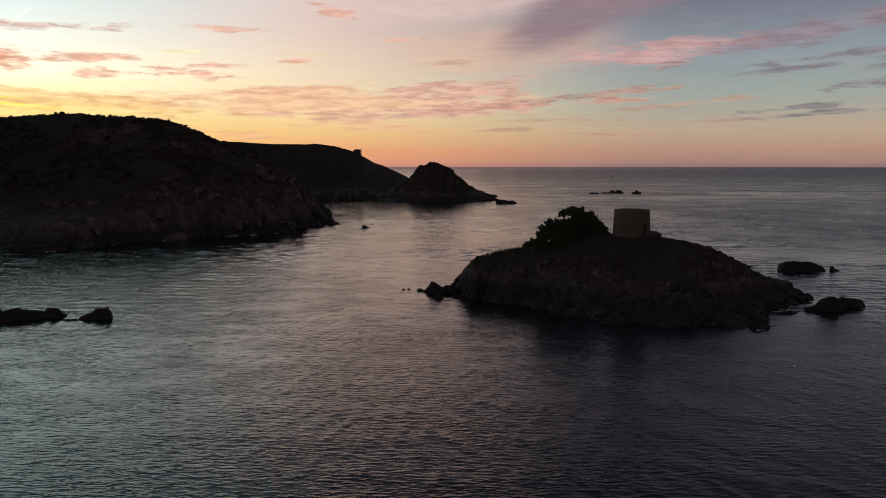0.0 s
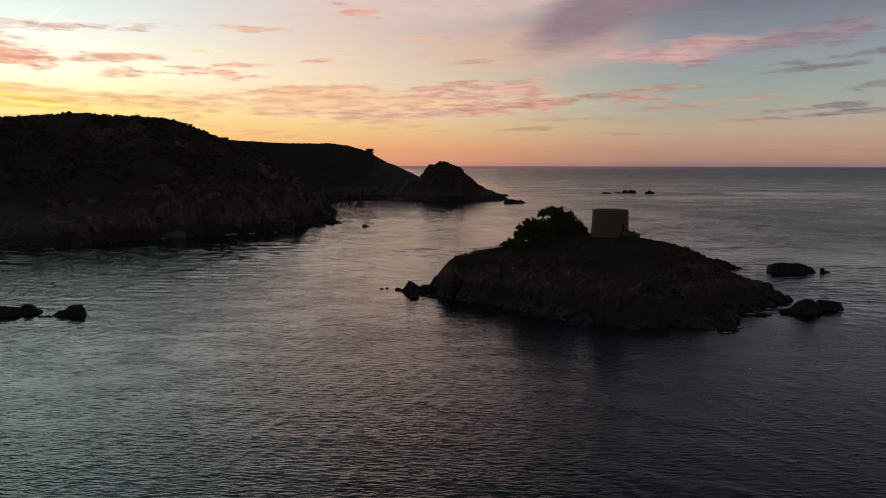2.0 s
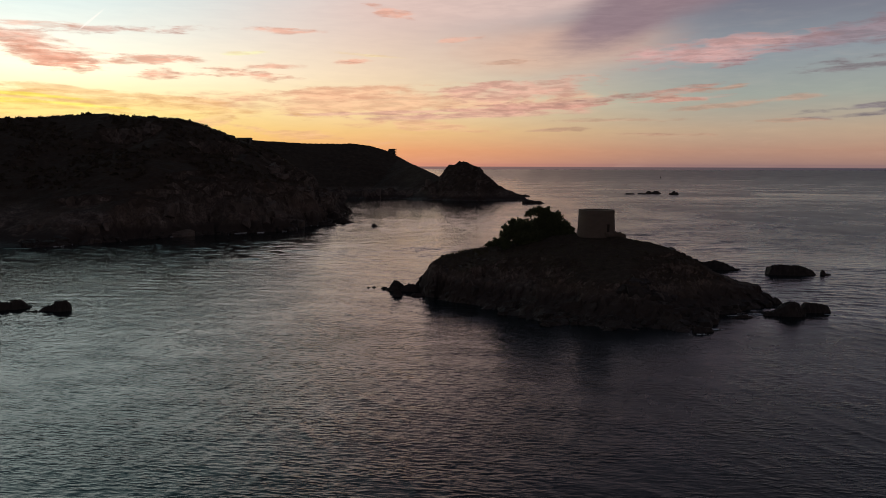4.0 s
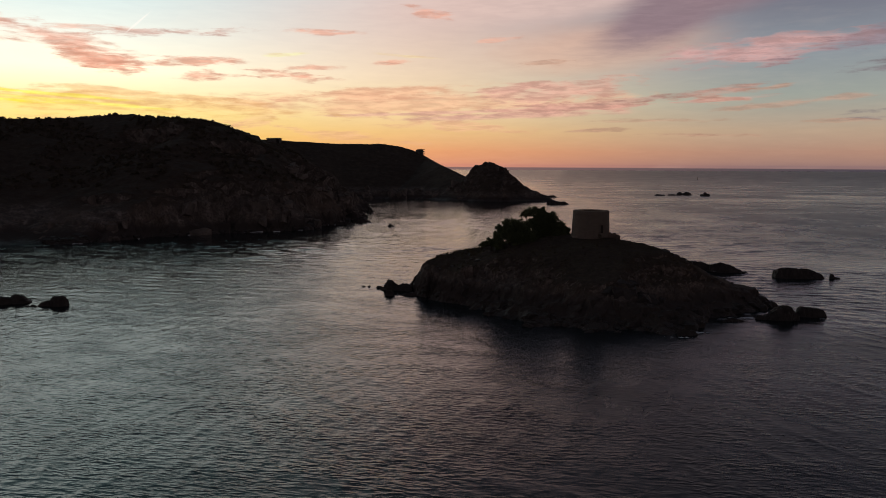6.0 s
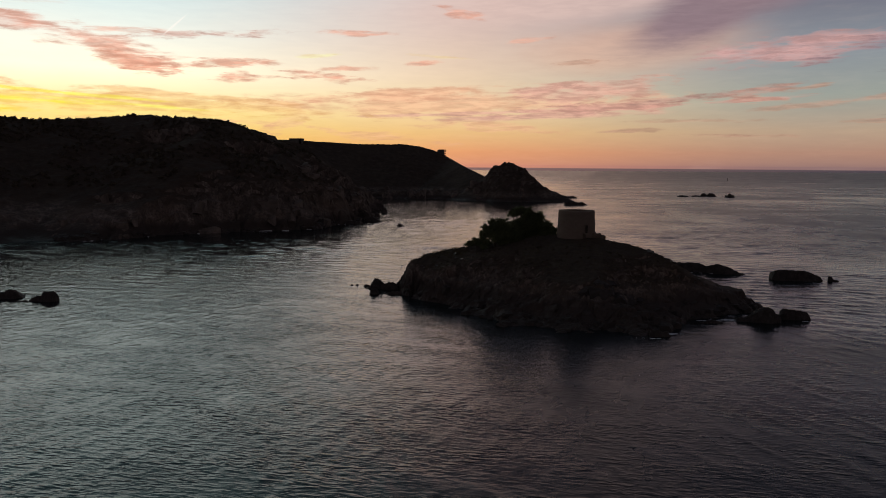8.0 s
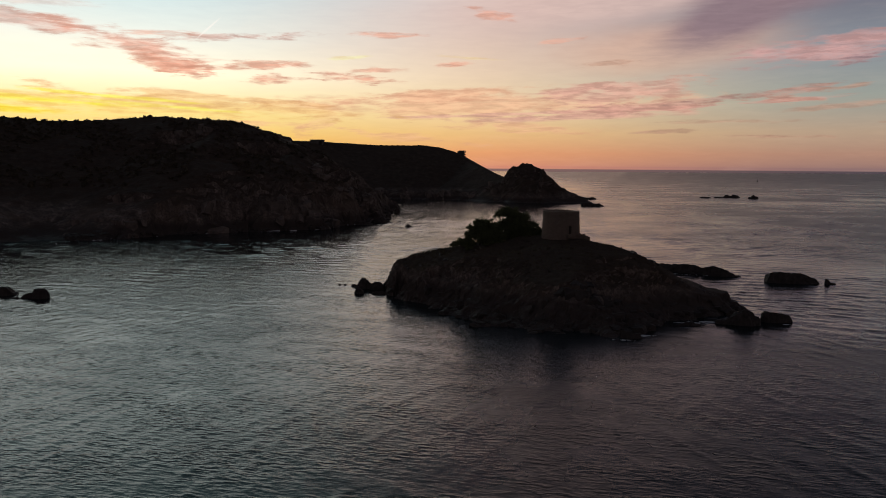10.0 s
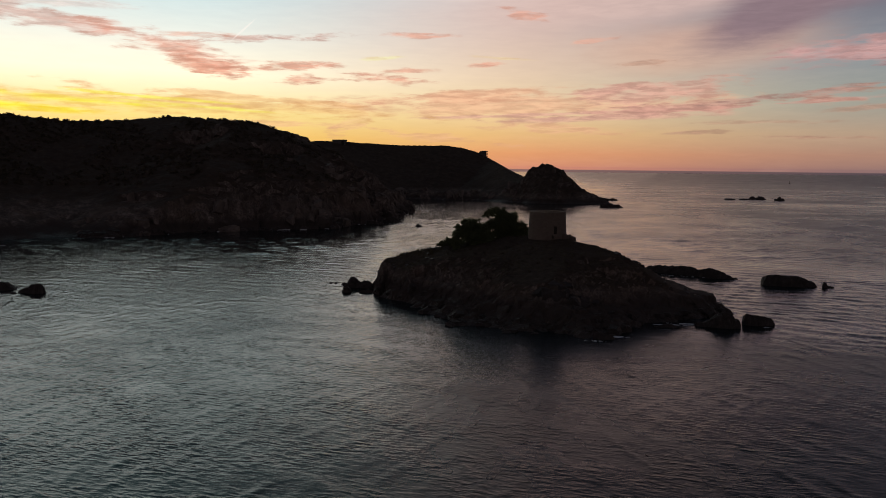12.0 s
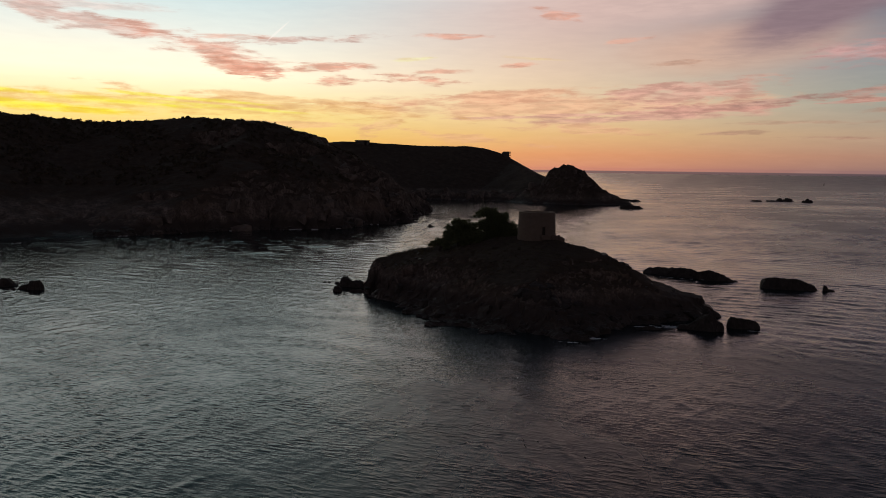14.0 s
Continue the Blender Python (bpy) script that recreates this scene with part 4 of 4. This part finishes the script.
def limb(bm, a, b, r0, r1, bend):
    a, b = Vector(a), Vector(b)
    last = None
    side = (b - a).orthogonal().normalized()
    other = (b - a).cross(side).normalized()
    for i in range(6):
        t = i / 5
        c = a.lerp(b, t) + Vector(bend) * math.sin(math.pi * t)
        r = r0 + (r1 - r0) * t
        ring = [bm.verts.new(c + side * r * math.cos(k * math.pi / 4) + other * r * math.sin(k * math.pi / 4)) for k in range(8)]
        if last:
            for k in range(8):
                bm.faces.new((last[k], last[(k + 1) % 8], ring[(k + 1) % 8], ring[k]))
        last = ring


def tree(x, y, lobes, leaves, size, seed, label):
    """lobes: rows of dx, dy, height over the foot, radius."""
    rng = np.random.default_rng(seed)
    z = at_height(islet_height, x, y)
    root = new("tree")
    root.matrix_world = pose(x, y, z)
    tagged(root, label, "tree", "trees on the islet")
    bm = bmesh.new()
    fork = (0.2, 0.0, 1.1)
    limb(bm, (0, 0, -0.6), fork, 0.34, 0.24, (0.1, 0, 0))
    for dx, dy, h, r in lobes:
        limb(bm, fork, (dx, dy, h), 0.17, 0.04, rng.normal(0, 0.25, 3))
        for k in range(3):
            limb(bm, (dx * 0.7, dy * 0.7, 1.1 + (h - 1.1) * 0.7), Vector((dx, dy, h)) + Vector(rng.normal(0, 0.75 * r, 3)), 0.06, 0.02, rng.normal(0, 0.1, 3))
    part("trunk", bm, BARK, root, "crooked wind-bent trunk and limbs")
    centres, radii = [], []
    for dx, dy, h, r in lobes:
        for k in range(40):
            d = rng.normal(size=3)
            d /= np.linalg.norm(d)
            centres.append(np.array([dx, dy, h]) + d * r * rng.uniform(0.1, 1.0) * np.array([1, 1, 0.8]))
            radii.append(r * rng.uniform(0.15, 0.42))
    v, f = leaf_cloud(centres, radii, int(leaves * 2.0), size * 0.78, rng, 0.85, 0.1)
    crown = new("crown", mesh_of("crown", v, f, LEAF))
    crown.parent = root
    tagged(crown, "dense dark evergreen crown, ragged at the edge")
    return root


tree(20.6, 206.5, [(-3.4, 0.8, 11.0, 1.5), (-1.4, 0.3, 11.7, 1.9), (0.8, 0, 11.4, 2.2), (3.0, -0.4, 10.2, 2.4), (5.0, -0.5, 8.4, 2.4), (6.8, -0.4, 6.6, 2.2), (8.6, -0.4, 4.6, 1.9), (-1.6, 0.3, 8.2, 2.4), (0.4, 0, 9.4, 2.0), (2.6, -0.2, 8.6, 2.2), (0.8, 0, 7.0, 2.9), (3.4, 0, 6.4, 3.0), (0.6, 0, 3.8, 2.9), (5.6, -0.2, 4.2, 2.7), (3.0, -0.3, 2.6, 2.8), (7.4, -0.2, 2.4, 2.2)], 30000, 0.27, 31, "wind-bent dark evergreen tree, tall to one side")
tree(13.2, 200.5, [(-2.4, -0.4, 5.0, 1.3), (-0.3, 0, 6.2, 1.7), (2.2, -0.5, 6.3, 1.9), (0.5, -1.0, 4.2, 2.4), (3.6, -0.6, 4.6, 2.6), (-2.0, -0.4, 3.2, 2.0), (-3.6, -0.2, 3.6, 0.7), (1.5, -0.6, 2.2, 2.7), (4.6, 0, 2.6, 2.7)], 17000, 0.27, 32, "low rounded evergreen tree with a loose ragged edge")
tree(8.6, 199.0, [(-2.2, -0.3, 1.6, 1.2), (0.0, -0.4, 2.2, 1.6), (2.2, -0.8, 2.0, 1.8)], 5200, 0.25, 33, "low dark evergreen bush below the taller trees")
tree(23.5, 204.8, [(-2.2, 0, 1.4, 1.6), (0.4, 0, 1.2, 1.5), (2.4, 0.2, 0.7, 1.1)], 4200, 0.24, 35, "low dark shrub between the trees and the tower")
tree(15.5, 202.5, [(-1.6, 0, 3.2, 2.2), (0.8, 0, 3.4, 2.4), (2.8, 0.3, 2.0, 2.0)], 8000, 0.25, 34, "low dark shrub at the foot of the trees")


def scrub_patch(name, fn, area, count, low, high, size, leaves, leaf, mat, seed, label, category, keep=None):
    """Bushes beyond counting on a landform."""
    rng = np.random.default_rng(seed)
    n = count * 30
    x, y = rng.uniform(area[0], area[1], n), rng.uniform(area[2], area[3], n)
    h = fn(x, y)
    g = np.hypot(fn(x + 1.5, y) - h, fn(x, y + 1.5) - h) / 1.5
    ok = (h > low) & (h < high) & (g < 0.95) & (fbm(x, y, 24, 3, seed) > -0.25)
    if keep is not None:
        ok &= keep(x, y)
    x, y, h = x[ok][:count], y[ok][:count], h[ok][:count]
    r = size * (0.4 + 1.0 * rng.random(len(x)) ** 2)
    v, f = leaf_cloud(np.stack([x, y, h + r * 0.25], 1), r, leaves * len(x), leaf, rng, 0.75, 0.5)
    ob = new(name, mesh_of(name, v, f, mat))
    return tagged(ob, label, category, kind="stuff")


scrub_patch("heath_scrub", head_height, (-340, -110, 230, 470), 3400, 22, 70, 1.0, 36, 0.42, SCRUB, 41, "dark gorse and bracken scrub covering the headland", "scrub")
scrub_patch("turf_scrub", islet_height, (-8, 60, 176, 212), 420, 7.5, 18, 0.3, 26, 0.12, HEATH, 43, "low dark scrub and tussocks on the islet slope", "scrub", lambda x, y: np.hypot(x - 35, y - 200.6) > 6.5)


def grass_tufts(area, count, low, high, tall, seed, keep):
    rng = np.random.default_rng(seed)
    n = count * 20
    x, y = rng.uniform(area[0], area[1], n), rng.uniform(area[2], area[3], n)
    h = islet_height(x, y)
    ok = (h > low) & (h < high) & keep(x, y)
    x, y, h = x[ok][:count], y[ok][:count], h[ok][:count]
    blades = 7
    x, y, h = np.repeat(x, blades), np.repeat(y, blades), np.repeat(h, blades)
    a, k = rng.uniform(0, 6.28, len(x)), tall * (0.4 + 0.9 * rng.random(len(x)))
    foot = np.stack([x + rng.normal(0, 0.12, len(x)), y + rng.normal(0, 0.12, len(x)), h - 0.05], 1)
    side = np.stack([np.cos(a), np.sin(a), 0 * a], 1) * 0.035
    tip = foot + np.stack([rng.normal(0, 0.25, len(x)) * k, rng.normal(0, 0.25, len(x)) * k, k], 1)
    v = np.stack([foot - side, foot + side, tip], 1).reshape(-1, 3)
    ob = new("grass", mesh_of("grass", v, np.arange(len(v)).reshape(-1, 3), GRASS))
    return tagged(ob, "long dry grass on the islet crown", "grass", kind="stuff")


grass_tufts((-9, 62, 176, 212), 5200, 7.0, 18, 0.2, 44, lambda x, y: np.hypot(x - 35, y - 200.6) > 5.3)
grass_tufts((-7, 6, 194, 206), 170, 8.0, 14, 1.0, 45, lambda x, y: y > 196)


# ---- surf along the shores ----
def surf(name, shore, fn, seed, every, wide, gate, label):
    """Broken patches of foam just outside a shore line."""
    rng = np.random.default_rng(seed)
    verts, faces = [], []
    for a, b in zip(shore, shore[1:]):
        a, b = np.array(a, float), np.array(b, float)
        length = np.hypot(*(b - a))
        out = np.array([b[1] - a[1], a[0] - b[0]]) / length
        run = np.linspace(0, 1, max(2, int(length / every)))
        base = a[None] + run[:, None] * (b - a)[None]
        reach = np.linspace(-8, 10, 73)
        P = base[:, None, :] + reach[None, :, None] * out[None, None, :]
        H = fn(P[..., 0], P[..., 1])
        wet = H < 0.05
        first = np.where(wet.any(1), wet.argmax(1), 40)
        edge = base + (reach[first] + 0.5 * fbm(base[:, 0], base[:, 1], 2.5, 3, seed + 4))[:, None] * out[None]
        amount = 0.7 * fbm(edge[:, 0], edge[:, 1], 16, 2, seed) + 0.6 * fbm(edge[:, 0], edge[:, 1], 4, 2, seed + 2) - gate
        for i in range(len(edge) - 1):
            if amount[i] < 0 or amount[i + 1] < 0 or np.hypot(*(edge[i + 1] - edge[i])) > every * 4:
                continue
            k = len(verts)
            w0, w1 = wide * min(1, amount[i] * 2), wide * min(1, amount[i + 1] * 2)
            for e, w in ((edge[i], w0), (edge[i + 1], w1)):
                verts.append((*(e - out * 0.5), 0.16))
                verts.append((*(e + out * w * 0.5), 0.20))
                verts.append((*(e + out * w), 0.02))
            faces += [(k, k + 1, k + 4, k + 3), (k + 1, k + 2, k + 5, k + 4)]
    ob = new(name, mesh_of(name, verts, faces, FOAM))
    return tagged(ob, label, "surf", kind="stuff")


surf("surf", HEAD_SHORE[2:10], head_height, 51, 0.5, 0.45, 0.16, "thin broken white surf along the headland shore")
def foam_patch(rows, seed, label):
    """Flecks of foam beyond counting, in drifts: rows of x, y, length, width, turn in degrees, flecks."""
    rng = np.random.default_rng(seed)
    verts, faces = [], []
    for x, y, length, wide, turn, flecks in rows:
        c, s = math.cos(radians(turn)), math.sin(radians(turn))
        for i in range(flecks):
            u, v = rng.normal(0, 0.27) * length, rng.normal(0, 0.25) * wide
            r = 0.08 + 0.34 * rng.random() ** 2.5
            k = len(verts)
            for j in range(6):
                a = j * math.pi / 3
                q = r * rng.uniform(0.5, 1.2)
                du, dv = u + q * 2.0 * math.cos(a), v + q * math.sin(a)
                verts.append((x + du * c - dv * s, y + du * s + dv * c, 0.12 + 0.02 * rng.random()))
            faces.append(tuple(range(k, k + 6)))
    ob = new("foam", mesh_of("foam", verts, faces, FOAM))
    return tagged(ob, label, "foam", kind="stuff")


foam_patch([(72.5, 177.0, 7.5, 1.7, 8, 170), (67.5, 174.8, 8.0, 0.9, 14, 60), (80.0, 192.6, 3.6, 0.7, 10, 26), (78.8, 183.4, 2.0, 0.9, 30, 24), (56.6, 158.8, 3.4, 1.0, 20, 46), (52.0, 153.6, 5.0, 0.5, 5, 24),
            (69, 252.5, 12.0, 0.8, -8, 40), (88.5, 178.6, 2.6, 0.5, 0, 12)], 53, "thin white foam washing round the islet rocks")


# ---- concrete works on the far headland, and a sea mark ----
def observation_tower(x, y, z):
    root = new("observation_tower")
    root.matrix_world = pose(x, y, z, 0, 0, -8)
    tagged(root, "ruined-looking concrete observation tower with stacked slits", "tower")
    bm = bmesh.new()
    box(bm, -4.5, 2.6, -3.4, 3.4, -4, 10.0, 0.2)
    part("core", bm, CONCRETE, root)
    for k in range(5):
        bm = bmesh.new()
        box(bm, -2.0, 4.4 + 0.15 * (k == 4), -3.8, 3.8, 1.6 + 2.1 * k, 2.7 + 2.1 * k, 0.15)
        part("floor_slab", bm, CONCRETE, root)
    bm = bmesh.new()
    box(bm, -3.6, 1.5, -2.5, 2.5, 10.0, 10.9, 0.1)
    part("roof", bm, CONCRETE, root)


observation_tower(-154, 889, 41.8)


def bunker(x, y, z):
    root = new("bunker")
    root.matrix_world = pose(x, y, z)
    tagged(root, "low flat-roofed concrete bunker on the skyline", "bunker")
    bm = bmesh.new()
    box(bm, -7.5, 8.5, -4, 4, 2.0, 3.1, 0.1)
    part("roof", bm, CONCRETE, root)
    bm = bmesh.new()
    box(bm, -7.0, 4.5, -3.6, 3.6, -3, 2.0, 0.1)
    part("body", bm, CONCRETE, root)
    for px in (7.6,):
        bm = bmesh.new()
        box(bm, px - 0.4, px + 0.4, -3.4, 3.4, -3, 2.0, 0.05)
        part("pillar", bm, CONCRETE, root)


bunker(-308, 806, at_height(far_height, -308, 806) - 0.6)


def sea_mark(x, y):
    root = new("sea_mark")
    root.matrix_world = pose(x, y, 0)
    tagged(root, "far thin dark sea mark standing in open water", "beacon")
    bm, _ = lathe([(1.4, -2), (1.3, 1.2), (0.7, 1.8), (0.4, 4.0), (0.35, 4.6)], 16)
    part("pillar", bm, CONCRETE, root)
    bm, _ = lathe([(0.05, 4.6), (0.8, 4.8), (0.8, 5.9), (0.05, 6.2)], 16)
    part("topmark", bm, CONCRETE, root)


sea_mark(340, 1940)
